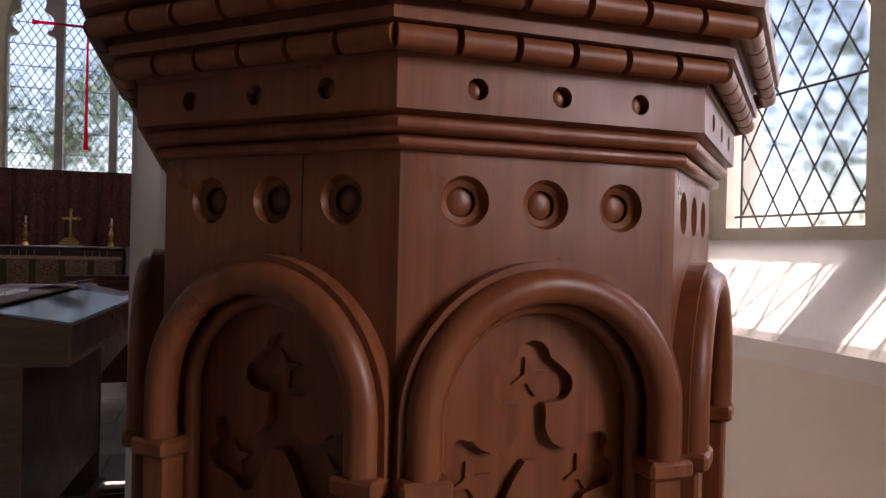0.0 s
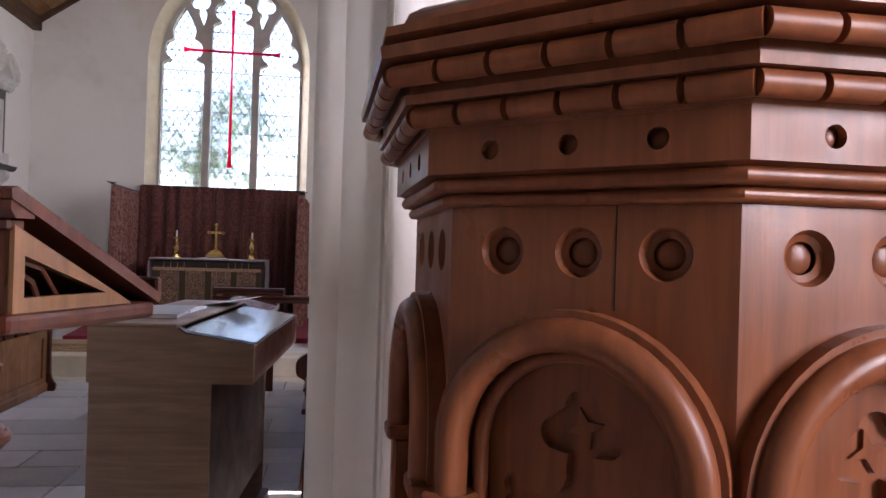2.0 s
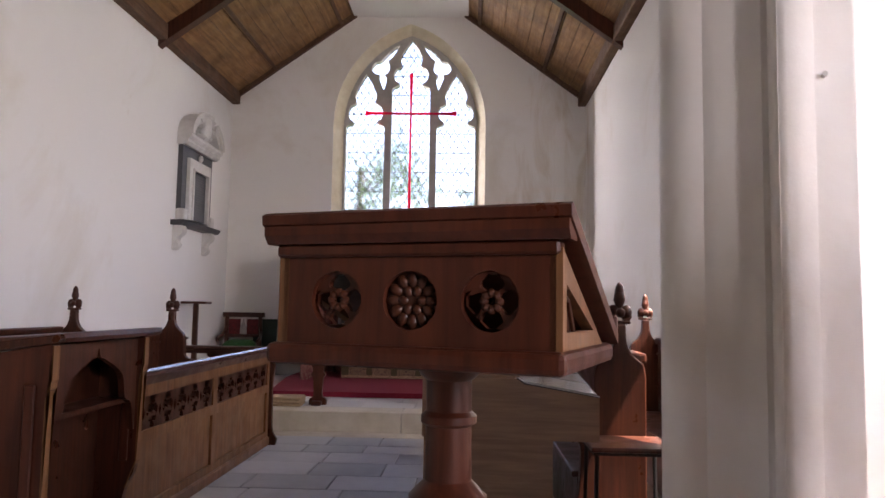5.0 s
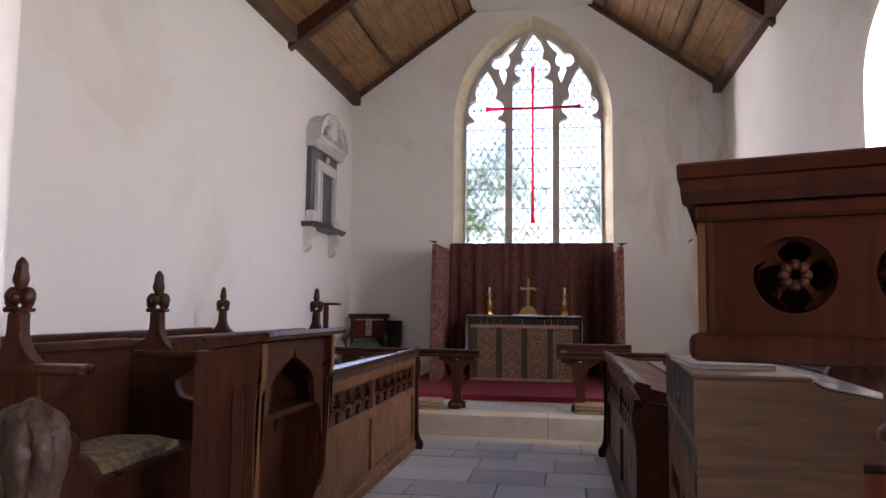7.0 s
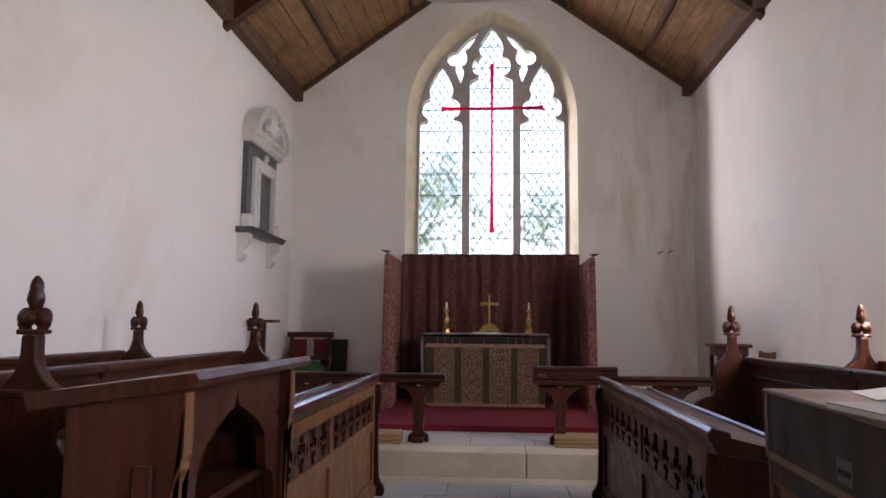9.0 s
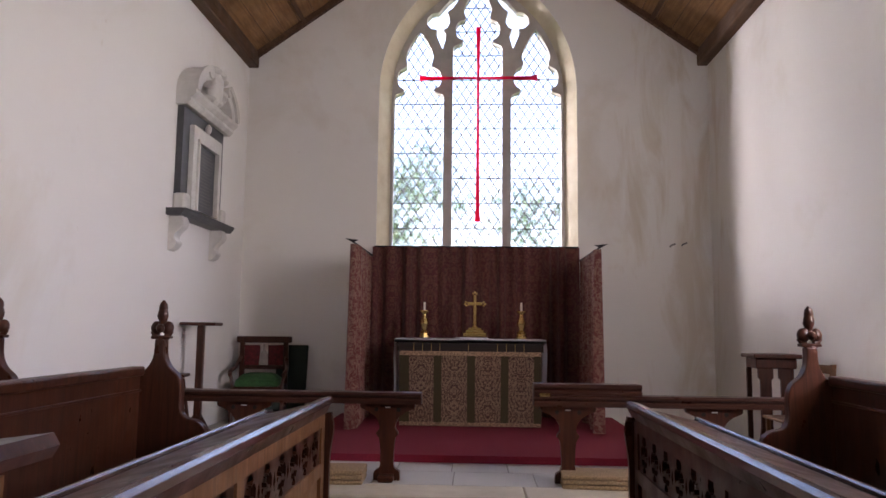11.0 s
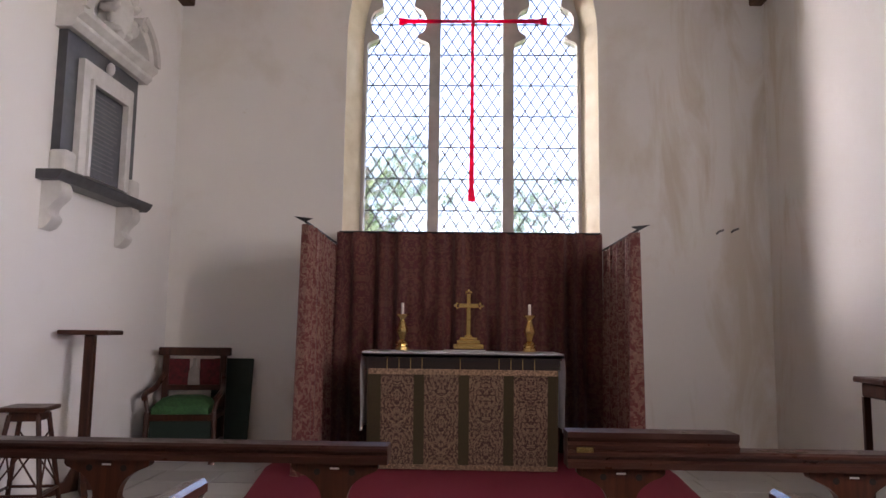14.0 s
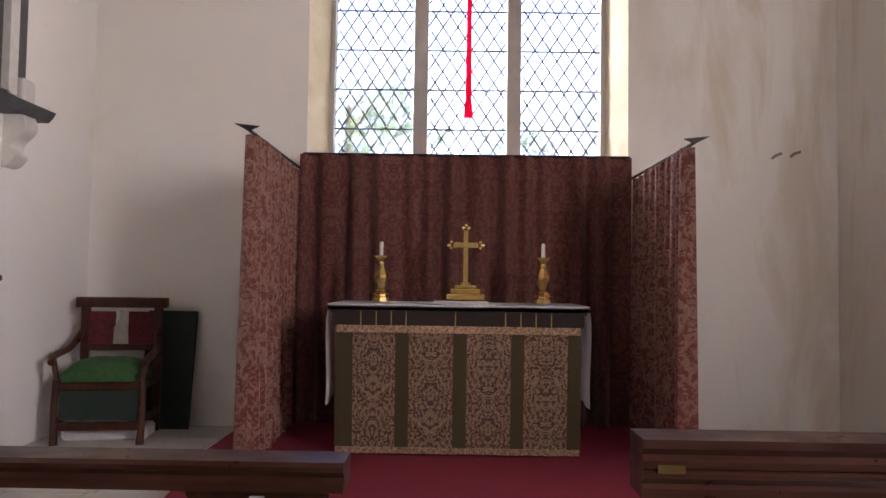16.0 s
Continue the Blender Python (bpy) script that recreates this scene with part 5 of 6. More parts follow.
# ---- red ribbon cross hung in the east window ----
def build_ribbon():
    m, n, l, b = material("red_ribbon")
    b.inputs["Base Color"].default_value = (0.55, 0.01, 0.06, 1)
    b.inputs["Roughness"].default_value = 0.7
    tr = n.new("ShaderNodeBsdfTranslucent")
    tr.inputs["Color"].default_value = (0.75, 0.015, 0.10, 1)
    mx = n.new("ShaderNodeMixShader")
    mx.inputs[0].default_value = 0.6
    l.new(b.outputs[0], mx.inputs[1])
    l.new(tr.outputs[0], mx.inputs[2])
    l.new(mx.outputs[0], n["Material Output"].inputs["Surface"])
    c = thing("ribbon_cross", Matrix(), "thin red ribbon cross hung in the east window", "cross")
    y = GLASS_Y - 0.14
    x = MID + 0.01
    def strip(pts):
        bm = bmesh.new()
        add_prism(bm, pts, 0.0, 0.006, XZ(y))
        return bm
    up = [(x - 0.040, 2.80), (x + 0.040, 2.80), (x + 0.030, 2.92), (x + 0.022, 2.96), (x + 0.026, 3.0), (x + 0.020, 3.6), (x + 0.016, 4.4), (x + 0.020, 5.05), (x + 0.032, 5.50), (x - 0.032, 5.50), (x - 0.020, 5.05), (x - 0.016, 4.4), (x - 0.020, 3.6), (x - 0.026, 3.0), (x - 0.022, 2.96), (x - 0.030, 2.92)]
    part("upright_ribbon", strip(up), m, c)
    z = 4.775
    ar = [(x - 0.80, z - 0.045), (x - 0.70, z - 0.024), (x - 0.1, z - 0.016), (x + 0.1, z - 0.016), (x + 0.70, z - 0.024), (x + 0.80, z - 0.045), (x + 0.80, z + 0.045), (x + 0.70, z + 0.024), (x + 0.1, z + 0.016), (x - 0.1, z + 0.016), (x - 0.70, z + 0.024), (x - 0.80, z + 0.045)]
    bm = bmesh.new()
    add_prism(bm, ar, -0.008, -0.002, XZ(y))
    part("cross_ribbon", bm, m, c)
    part("cord", tube([(x, y + 0.003, 5.49), (x, y + 0.02, 6.12)], 0.002, 5), LEAD, c)


build_ribbon()


# ---- wall monument ----
def build_monument():
    m = thing("wall_monument", pose(0, 0, -0.07), "white and black marble wall tablet with scrolled pediment and carved crest", "monument")
    X = N
    Y0, Y1 = 10.92, 12.09
    at = lambda dep: (lambda u, v, w: (X + dep + w, u, v))
    part("slab", plate([(Y0, 2.62), (Y1, 2.62), (Y1, 3.72), (Y0, 3.72)], [], 0.07, at(0.0)), SLATE, m, "black marble ground")
    f0, f1, g0, g1 = Y0 + 0.17, Y1 - 0.17, 2.66, 3.56
    part("frame", plate([(f0, g0), (f1, g0), (f1, g1), (f0, g1)], [[(f0 + 0.13, g0 + 0.0001), (f1 - 0.13, g0 + 0.0001), (f1 - 0.13, g1 - 0.16), (f0 + 0.13, g1 - 0.16)]], 0.05, at(0.07)), MARBLE, m, "veined white marble frame")
    part("inner_moulding", plate([(f0 + 0.10, g0), (f1 - 0.10, g0), (f1 - 0.10, g1 - 0.13), (f0 + 0.10, g1 - 0.13)], [[(f0 + 0.135, g0 + 0.0001), (f1 - 0.135, g0 + 0.0001), (f1 - 0.135, g1 - 0.165), (f0 + 0.135, g1 - 0.165)]], 0.025, at(0.12)), MARBLE, m)
    part("tablet", plate([(f0 + 0.13, g0), (f1 - 0.13, g0), (f1 - 0.13, g1 - 0.16), (f0 + 0.13, g1 - 0.16)], [], 0.02, at(0.072)), SLATE, m, "dark inscribed slate tablet")
    lines = bmesh.new()
    rng = random.Random(8)
    for i in range(17):
        z = 3.34 - i * 0.037
        u0 = f0 + 0.17 + rng.uniform(0, 0.05)
        u1 = f1 - 0.17 - rng.uniform(0, 0.10)
        add_box(lines, X + 0.0925, X + 0.0945, u0, u1, z, z + 0.010)
    part("lettering", lines, plain("worn_gilt_lettering", (0.15, 0.145, 0.14), 0.6), m, "rows of worn unreadable lettering")
    prof = [(0.0, 3.72), (0.12, 3.72), (0.16, 3.76), (0.16, 3.79), (0.21, 3.83), (0.21, 3.87), (0.0, 3.87)]
    part("cornice", prism(prof, Y0 - 0.06, Y1 + 0.08, lambda u, v, w: (X + u, w, v)), MARBLE, m, "moulded white marble cornice")
    yc, reach = (Y0 + Y1) / 2, (Y1 - Y0) / 2 + 0.06
    for a0, a1 in ((180, 112), (0, 58)):
        ring = [radians(a0 + (a1 - a0) * k / 12) for k in range(13)]
        outer = [(yc + reach * math.cos(q), 3.87 + 0.40 * math.sin(q)) for q in ring]
        inner = [(yc + (reach - 0.15) * math.cos(q), 3.87 + 0.27 * math.sin(q)) for q in ring]
        half_ped = part("scroll", prism(outer + list(reversed(inner)), X, X + 0.20, lambda u, v, w: (w, u, v)), MARBLE, m, "curved half of a broken marble pediment")
        lip = [(yc + (reach + 0.02) * math.cos(q), 3.87 + 0.425 * math.sin(q)) for q in ring]
        low = [(yc + (reach - 0.05) * math.cos(q), 3.87 + 0.36 * math.sin(q)) for q in ring]
        part("scroll_moulding", prism(lip + list(reversed(low)), X + 0.20, X + 0.235, lambda u, v, w: (w, u, v)), MARBLE, half_ped)
        tip = bmesh.new()
        add_tube(tip, [(X + 0.0, outer[-1][0], outer[-1][1] - 0.055), (X + 0.22, outer[-1][0], outer[-1][1] - 0.055)], 0.062, 14)
        part("volute", tip, MARBLE, half_ped, "rolled end of the pediment", True)
    crest = bmesh.new()
    for (u, v, ry, rz, fx) in ((0.02, 4.10, 0.17, 0.21, 0.15), (0.10, 4.28, 0.10, 0.06, 0.17), (-0.08, 4.27, 0.08, 0.05, 0.16), (0.17, 4.22, 0.05, 0.06, 0.16), (0.19, 4.05, 0.05, 0.08, 0.15), (-0.16, 4.12, 0.045, 0.08, 0.15), (0.10, 3.95, 0.07, 0.05, 0.14), (-0.09, 3.94, 0.06, 0.05, 0.14)):
        bmesh.ops.create_icosphere(crest, subdivisions=3, radius=1.0, matrix=Matrix.Translation((X + fx, yc + u, v)) @ Matrix.Diagonal((0.085, ry, rz, 1)))
    bmesh.ops.create_cube(crest, size=1.0, matrix=Matrix.Translation((X + 0.09, yc + 0.02, 4.0)) @ Matrix.Diagonal((0.14, 0.20, 0.28, 1)))
    for v in crest.verts:
        v.co += 0.018 * noise.noise_vector(v.co * 9) + 0.012 * noise.noise_vector(v.co * 26)
        v.co.x = max(v.co.x, X + 0.004)
    part("crest", crest, MARBLE, m, "carved marble crest", True)
    key = bmesh.new()
    bmesh.ops.create_uvsphere(key, u_segments=10, v_segments=8, radius=0.045, matrix=Matrix.Translation((X + 0.11, (Y0 + Y1) / 2, 3.62)) @ Matrix.Diagonal((0.8, 0.7, 1.3, 1)))
    part("keystone", key, MARBLE, m, "", True)
    sill = [(0.0, 2.55), (0.15, 2.55), (0.18, 2.58), (0.20, 2.62), (0.0, 2.62)]
    part("sill", prism(sill, Y0 - 0.16, Y1 + 0.16, lambda u, v, w: (X + u, w, v)), SLATE, m, "black marble sill")
    for y in (Y0 - 0.02, Y1 - 0.06):
        pr = smooth_curve([(0.0, 2.20), (0.05, 2.22), (0.09, 2.28), (0.06, 2.33), (0.08, 2.38), (0.14, 2.44), (0.15, 2.50), (0.13, 2.55)], 4)
        bm = bmesh.new()
        add_prism(bm, pr + [(0.0, 2.55)], y - 0.06, y + 0.09, lambda u, v, w: (X + u, w, v))
        part("corbel", bm, MARBLE, m, "scrolled marble corbel", True)
    for y in (Y0 + 0.0, Y1 - 0.10):
        part("base_scroll", box(X, X + 0.14, y - 0.03, y + 0.12, 2.62, 2.80, 0.03, 3), MARBLE, m)


build_monument()


# ---- altar rails ----
def build_rail(x0, x1, posts, label):
    r = thing("altar_rail", Matrix(), label, "altar rail", "altar rails")
    y = 9.43
    prof = [(-0.075, 0.80), (0.075, 0.80), (0.075, 0.83), (0.062, 0.842), (0.085, 0.862), (0.085, 0.875), (0.07, 0.886), (-0.07, 0.886), (-0.085, 0.875), (-0.085, 0.862), (-0.062, 0.842), (-0.075, 0.83)]
    part("handrail", prism(prof, x0, x1, lambda u, v, w: (w, y + u, v)), OAK_RAIL, r, "moulded dark oak handrail")
    for px in posts:
        side = smooth_curve([(0.21, 0.80), (0.205, 0.765), (0.14, 0.735), (0.085, 0.69), (0.06, 0.62), (0.085, 0.575), (0.06, 0.53), (0.05, 0.40), (0.055, 0.325), (0.095, 0.29), (0.10, 0.235), (0.10, SANCT)], 4)
        outline = [(px + u, v) for u, v in side] + [(px - u, v) for u, v in reversed(side)]
        p = part("standard", prism(outline, y - 0.03, y + 0.03, lambda u, v, w: (u, w, v)), OAK, r, "shaped oak standard with spreading brackets")
        # black plugs paint the shade of two bored holes; nothing is cut
        for s in (-1, 1):
            bm = bmesh.new()
            bmesh.ops.create_cone(bm, segments=12, radius1=0.016, radius2=0.016, depth=0.064, cap_ends=True, matrix=Matrix.Translation((px + s * 0.085, y, 0.755)) @ Matrix.Rotation(radians(90), 4, "X"))
            part("bored_hole", bm, DARK, r)
        part("catch_plate", box(px - 0.022, px + 0.022, y - 0.034, y - 0.029, 0.768, 0.776), PAPER, r, "small pale catch plate")
        part("foot", box(px - 0.06, px + 0.06, y - 0.13, y + 0.13, SANCT, SANCT + 0.05, 0.012), OAK, r)
    return r


build_rail(N, -2.52, (-2.78, -3.90, -4.90), "dark oak altar rail on shaped standards north of the gap")
build_rail(-1.66, S, (-1.40, -0.30, 0.68), "dark oak altar rail on shaped standards south of the gap")
gate = thing("folded_rail_flap", Matrix(), "hinged length of oak rail folded back on top", "rail flap")
part("flap", prism([(-0.08, 0.888), (0.08, 0.888), (0.085, 0.91), (0.065, 0.925), (0.08, 0.945), (0.08, 0.97), (-0.08, 0.97), (-0.08, 0.945), (-0.065, 0.925), (-0.085, 0.91)], -1.66, -0.85, lambda u, v, w: (w, 9.43 + u, v)), OAK_RAIL, gate)
part("hinge", box(-1.62, -1.54, 9.345, 9.352, 0.875, 0.90), BRASS, gate, "small brass hinge")

# ---- carpet and dais ----
dais = [(-3.55, 10.18), (-0.56, 10.18), (-0.40, 12.0), (-0.40, 13.12), (-3.80, 13.12), (-3.80, 12.0)]
structure("dais", prism(dais, SANCT, DAIS - 0.008, lambda u, v, w: (u, v, w)), STEP, "low stone dais under the altar", "dais")
bm = prism([(u, v) for u, v in dais], DAIS - 0.008, DAIS, lambda u, v, w: (-2.1 + (u + 2.1) * 1.004, v - 0.006, w))
tagged(obj_of("carpet", bm, CARPET), "crimson carpet covering the altar dais", "carpet")
edge = prism([(-3.57, 10.162), (-0.54, 10.162), (-0.54, 10.172), (-3.57, 10.172)], SANCT + 0.001, DAIS - 0.001, lambda u, v, w: (u, v, w))
tagged(obj_of("carpet_edge", edge, CARPET), "crimson carpet turned down over the dais edge", "carpet")


# ---- kneelers ----
def kneeler(x, y, w, turn):
    k = thing("kneeler", pose(x, y, SANCT, 0, 0, turn), "stack of folded straw-coloured kneeling mats by the rail", "kneeler", "kneeling mats")
    for i in range(3):
        bm = bmesh.new()
        add_box(bm, -w / 2, w / 2, -0.16, 0.16, 0.035 * i, 0.035 * (i + 1) - 0.002, 0.012, 2)
        for v in bm.verts:
            v.co += 0.006 * noise.noise_vector(v.co * 7 + Vector((i, x, 0)))
            v.co.z = max(v.co.z, 0.0)
        part("mat", bm, STRAW, k, smooth=True)
    return k


kneeler(-3.22, 9.36, 0.56, 2)
kneeler(-1.18, 9.36, 0.56, -3)
# ---- organ ----
def build_organ():
    m = pose(-1.185, 3.49, 0, 0, 0, -4)
    o = thing("electronic_organ", m, "brown wood-veneered electronic organ with vented back panel", "organ")
    w, ln, split = 0.625, 1.33, 0.915
    for y in (0.0, ln - 0.035):
        up = [(0.0, split), (w, split), (w, 1.065), (0.365, 1.105), (0.335, 1.125), (0.0, 1.125)]
        part("end_cheek", prism(up, y, y + 0.035, lambda u, v, k: (u, k, v)), VENEER, o)
        part("leg_panel", box(0.006, 0.465, y + 0.012, y + 0.026, 0.0, split), VENEER, o)
        part("cheek_edge", prism([(0.335, 1.125), (0.365, 1.105), (w, 1.065), (w + 0.004, 1.067), (0.366, 1.110), (0.338, 1.129)], y - 0.003, y + 0.038, lambda u, v, k: (u, k, v)), COVER, o, "dark edging along the slope")
    part("lid", box(-0.004, 0.335, -0.006, ln + 0.006, 1.125, 1.141, 0.005), VENEER, o, "pale veneered flat lid")
    key = [(0.345, 1.100), (w - 0.004, 1.058), (w - 0.004, 1.072), (0.345, 1.116)]
    part("music_cover", prism(key, 0.036, ln - 0.036, lambda u, v, k: (u, k, v)), GLOSS, o, "glossy grey sloping key cover")
    for y in (0.42, 0.88):
        part("cover_joint", prism([(0.35, 1.1155), (w - 0.006, 1.0722), (w - 0.006, 1.0732), (0.35, 1.1165)], y, y + 0.004, lambda u, v, k: (u, k, v)), COVER, o, "thin dark joint in the key cover")
    part("key_slip", box(w - 0.012, w - 0.002, 0.035, ln - 0.035, split, 1.058), OAK, o)
    part("bottom_board", box(0.002, w - 0.002, 0.002, ln - 0.002, split - 0.004, split + 0.02), VENEER, o)
    part("upper_back", box(0.004, 0.02, 0.03, ln - 0.03, 0.845, 1.125), VENEER_DARK, o, "dark brown upper back panel")
    slots = []
    for i in range(2):
        for j in range(4):
            a, z = 0.16 + i * 0.55, 0.10 + j * 0.155
            slots.append([(a, z), (a + 0.42, z), (a + 0.42, z + 0.09), (a, z + 0.09)])
    slots += [[(0.05, 0.755), (0.12, 0.755), (0.12, 0.825), (0.05, 0.825)], [(ln - 0.12, 0.755), (ln - 0.05, 0.755), (ln - 0.05, 0.825), (ln - 0.12, 0.825)]]
    part("lower_back", plate([(0.035, 0.04), (ln - 0.035, 0.04), (ln - 0.035, 0.845), (0.035, 0.845)], slots, 0.012, YZ(0.008)), HARDBOARD, o, "red-brown hardboard back with slots")
    # near-black sheet behind the slots, painting the shade inside the case
    part("grille_cloth", box(0.03, 0.036, 0.035, ln - 0.035, 0.04, 0.845), DARK, o, "black sheet standing for the shade inside the slots")
    part("maker_plate", box(0.001, 0.004, 0.60, 0.70, 0.955, 1.015), plain("dull_label", (0.12, 0.115, 0.115), 0.6), o, "small grey label plate")
    part("label_bar", box(-0.0005, 0.001, 0.61, 0.69, 0.975, 0.99), DARK, o)
    part("toe_board", box(0.445, 0.46, 0.035, ln - 0.035, 0.25, split - 0.004), VENEER_DARK, o)
    pd = thing("pedal_board", m, "organ pedal board of brown wooden slats on the floor", "pedal board")
    part("pedal_frame", box(0.475, 0.515, 0.1, ln - 0.1, 0.0, 0.12, 0.006), OAK, pd)
    part("heel_board", box(0.90, 0.94, 0.1, ln - 0.1, 0.0, 0.09, 0.006), OAK, pd)
    for i in range(13):
        y = 0.18 + i * 0.08
        part("pedal", box(0.515, 0.90, y - 0.011, y + 0.011, 0.045, 0.085, 0.004), OAK_MID, pd)


VENEER_DARK = wood("dark_veneer", (0.020, 0.013, 0.010), (0.042, 0.027, 0.022), 0.5, 1.6, (0.06, 1.0, 1.0), 0.1)
HARDBOARD = wood("hardboard", (0.13, 0.055, 0.028), (0.20, 0.09, 0.045), 0.6, 3.0, (1, 1, 1), 0.1)
GLOSS = plain("glossy_grey_cover", (0.16, 0.18, 0.19), 0.16, 0.0, 6, 0.06, 0.02)
FOLDER = plain("pale_grey_folder", (0.30, 0.29, 0.28), 0.6, 0.0, 12, 0.1, 0.05)
COVER = plain("dark_book_cover", (0.035, 0.028, 0.030), 0.5)
build_organ()


def book(x, y, z, w, d, h, turn, label, mat):
    b = thing("book", pose(x, y, z, 0, 0, turn), label, "book", "books on the organ")
    part("page_block", box(-w / 2 + 0.004, w / 2 - 0.002, -d / 2 + 0.004, d / 2 - 0.004, 0.003, h - 0.003), PAPER, b, "white page block")
    part("cover", box(-w / 2, w / 2, -d / 2, d / 2, 0.0, 0.003, 0.001), mat, b)
    part("cover", box(-w / 2, w / 2, -d / 2, d / 2, h - 0.003, h, 0.001), mat, b)
    return b


book(-1.03, 3.92, 1.141, 0.26, 0.50, 0.018, 1, "flat pale grey music folder lying on the organ lid", FOLDER)
book(-0.90, 4.10, 1.141, 0.03, 0.30, 0.012, -4, "narrow white folded sheet on the organ lid", PAPER)
sh = bmesh.new()
add_prism(sh, [(0, 0), (0.21, 0.035), (0.21, 0.037), (0, 0.002)], 0, 0.30, lambda u, v, w: (u, w, v))
ob = tagged(obj_of("music_sheet", sh, PAPER), "loose white music sheet tilted on the organ", "paper")
ob.matrix_basis = pose(-0.92, 4.40, 1.142, 0, 0, -12)


# ---- seat by the organ ----
def organ_seat():
    s = thing("organ_stool", pose(-0.20, 4.70, 0), "wooden-topped stool with thin black metal legs beside the organ", "stool")
    part("seat", box(-0.21, 0.21, -0.19, 0.19, 0.675, 0.70, 0.010, 2), OAK, s, "polished brown seat")
    part("seat_edge", box(-0.20, 0.20, -0.18, 0.18, 0.66, 0.675), DARK, s)
    for x in (-0.18, 0.18):
        for y in (-0.16, 0.16):
            part("leg", tube([(x, y, 0.66), (x * 1.08, y * 1.08, 0.0)], 0.011, 8), IRON, s)
    for x in (-0.18, 0.18):
        part("stretcher", tube([(x * 1.05, -0.17, 0.2), (x * 1.05, 0.17, 0.2)], 0.008, 8), IRON, s)


organ_seat()


# ---- sanctuary furniture ----
def sanctuary_chair(m):
    c = thing("armchair", m, "dark carved oak armchair with green velvet cushion and red panel back", "chair")
    for s in (-1, 1):
        part("front_leg", tube([(s * 0.29, -0.27, 0), (s * 0.30, -0.26, 0.25), (s * 0.29, -0.25, 0.46)], [0.03, 0.022, 0.028], 8), OAK, c)
        part("back_post", box(s * 0.27 - 0.03, s * 0.27 + 0.03, 0.20, 0.26, 0.0, 0.99, 0.008), OAK, c)
        arm = smooth_curve([(s * 0.31, -0.30, 0.58), (s * 0.33, -0.20, 0.62), (s * 0.31, 0.05, 0.66), (s * 0.28, 0.22, 0.78)], 4)
        part("arm", tube(arm, 0.026, 8), OAK, c, "", True)
        part("arm_support", tube([(s * 0.29, -0.25, 0.46), (s * 0.32, -0.24, 0.60)], 0.02, 8), OAK, c)
        part("side_stretcher", box(s * 0.285 - 0.015, s * 0.285 + 0.015, -0.25, 0.22, 0.14, 0.18), OAK, c)
    part("seat_rail", box(-0.30, 0.30, -0.27, 0.24, 0.38, 0.44, 0.01), OAK, c)
    part("crest_rail", box(-0.34, 0.34, 0.19, 0.27, 0.95, 1.03, 0.012, 2), OAK, c)
    part("mid_rail", box(-0.26, 0.26, 0.20, 0.25, 0.62, 0.67, 0.006), OAK, c)
    for s in (-1, 1):
        part("red_panel", box(min(s * 0.05, s * 0.25), max(s * 0.05, s * 0.25), 0.215, 0.235, 0.67, 0.92), RED_CLOTH, c, "red embroidered back panel")
    part("splat", prism([(-0.055, 0.67), (0.055, 0.67), (0.05, 0.80), (0.018, 0.86), (0.012, 0.93), (-0.012, 0.93), (-0.018, 0.86), (-0.05, 0.80)], 0.20, 0.213, lambda u, v, w: (u, w, v)), plain("pale_splat", (0.30, 0.27, 0.24), 0.8), c, "pale carved centre splat")
    part("stretcher", box(-0.28, 0.28, -0.27, -0.24, 0.10, 0.15), OAK, c)
    part("valance", box(-0.27, 0.27, -0.255, -0.235, 0.17, 0.385, 0.004), GREEN_DARK, c, "dark green cloth valance under the seat")
    return c


RED_CLOTH = plain("red_embroidery", (0.10, 0.008, 0.010), 0.85, 0.0, 30, 0.5)
sanctuary_chair(pose(-4.74, 12.66, SANCT, 0, 0, 8))
cushion("cushion", -5.0, -4.48, 12.38, 12.86, SANCT + 0.44, 0.15, GREEN, "plump green velvet cushion on the armchair", "cushion", 8)
brd = box(-0.20, 0.20, -0.015, 0.015, 0, 0.93, 0.006)
ob = tagged(obj_of("kneeling_board", brd, GREEN_DARK), "dark green cloth-covered board leaning against the east wall", "board")
ob.matrix_basis = pose(-4.46, 12.97, SANCT, -9, 0, 0)
flat = tagged(obj_of("white_box", box(-0.30, 0.30, -0.12, 0.12, 0, 0.10, 0.02), LINEN), "low white folded cloth under the armchair", "cloth")
flat.matrix_basis = pose(-4.74, 12.66, SANCT, 0, 0, 8)

seatc = plain("floral_tapestry", (0.22, 0.17, 0.10), 0.9, 0.0, 26, 0.6)
cushion("seat_cushion", -3.95, -3.55, 4.05, 4.75, 0.60, 0.075, seatc, "faded floral tapestry cushion on the clergy seat", "cushion", 3)


def plant_stand(m):
    s = thing("pedestal_stand", m, "tall dark wooden pedestal stand with square top on cross feet", "stand")
    part("top", box(-0.18, 0.18, -0.16, 0.16, 1.155, 1.19, 0.008), OAK, s)
    part("pole", box(-0.035, 0.035, -0.035, 0.035, 0.10, 1.155, 0.008), OAK, s)
    for k in range(4):
        a = math.pi / 2 * k + 0.5
        c, q = math.cos(a), math.sin(a)
        out = [(0.02, 0.03), (0.22, 0.0), (0.25, 0.0), (0.25, 0.04), (0.12, 0.10), (0.02, 0.28)]
        bm = prism(out, -0.02, 0.02, lambda u, v, w: (u * c - w * q, u * q + w * c, v))
        part("foot", bm, OAK, s)
    return s


plant_stand(pose(-4.95, 11.2, SANCT, 0, 0, 5))


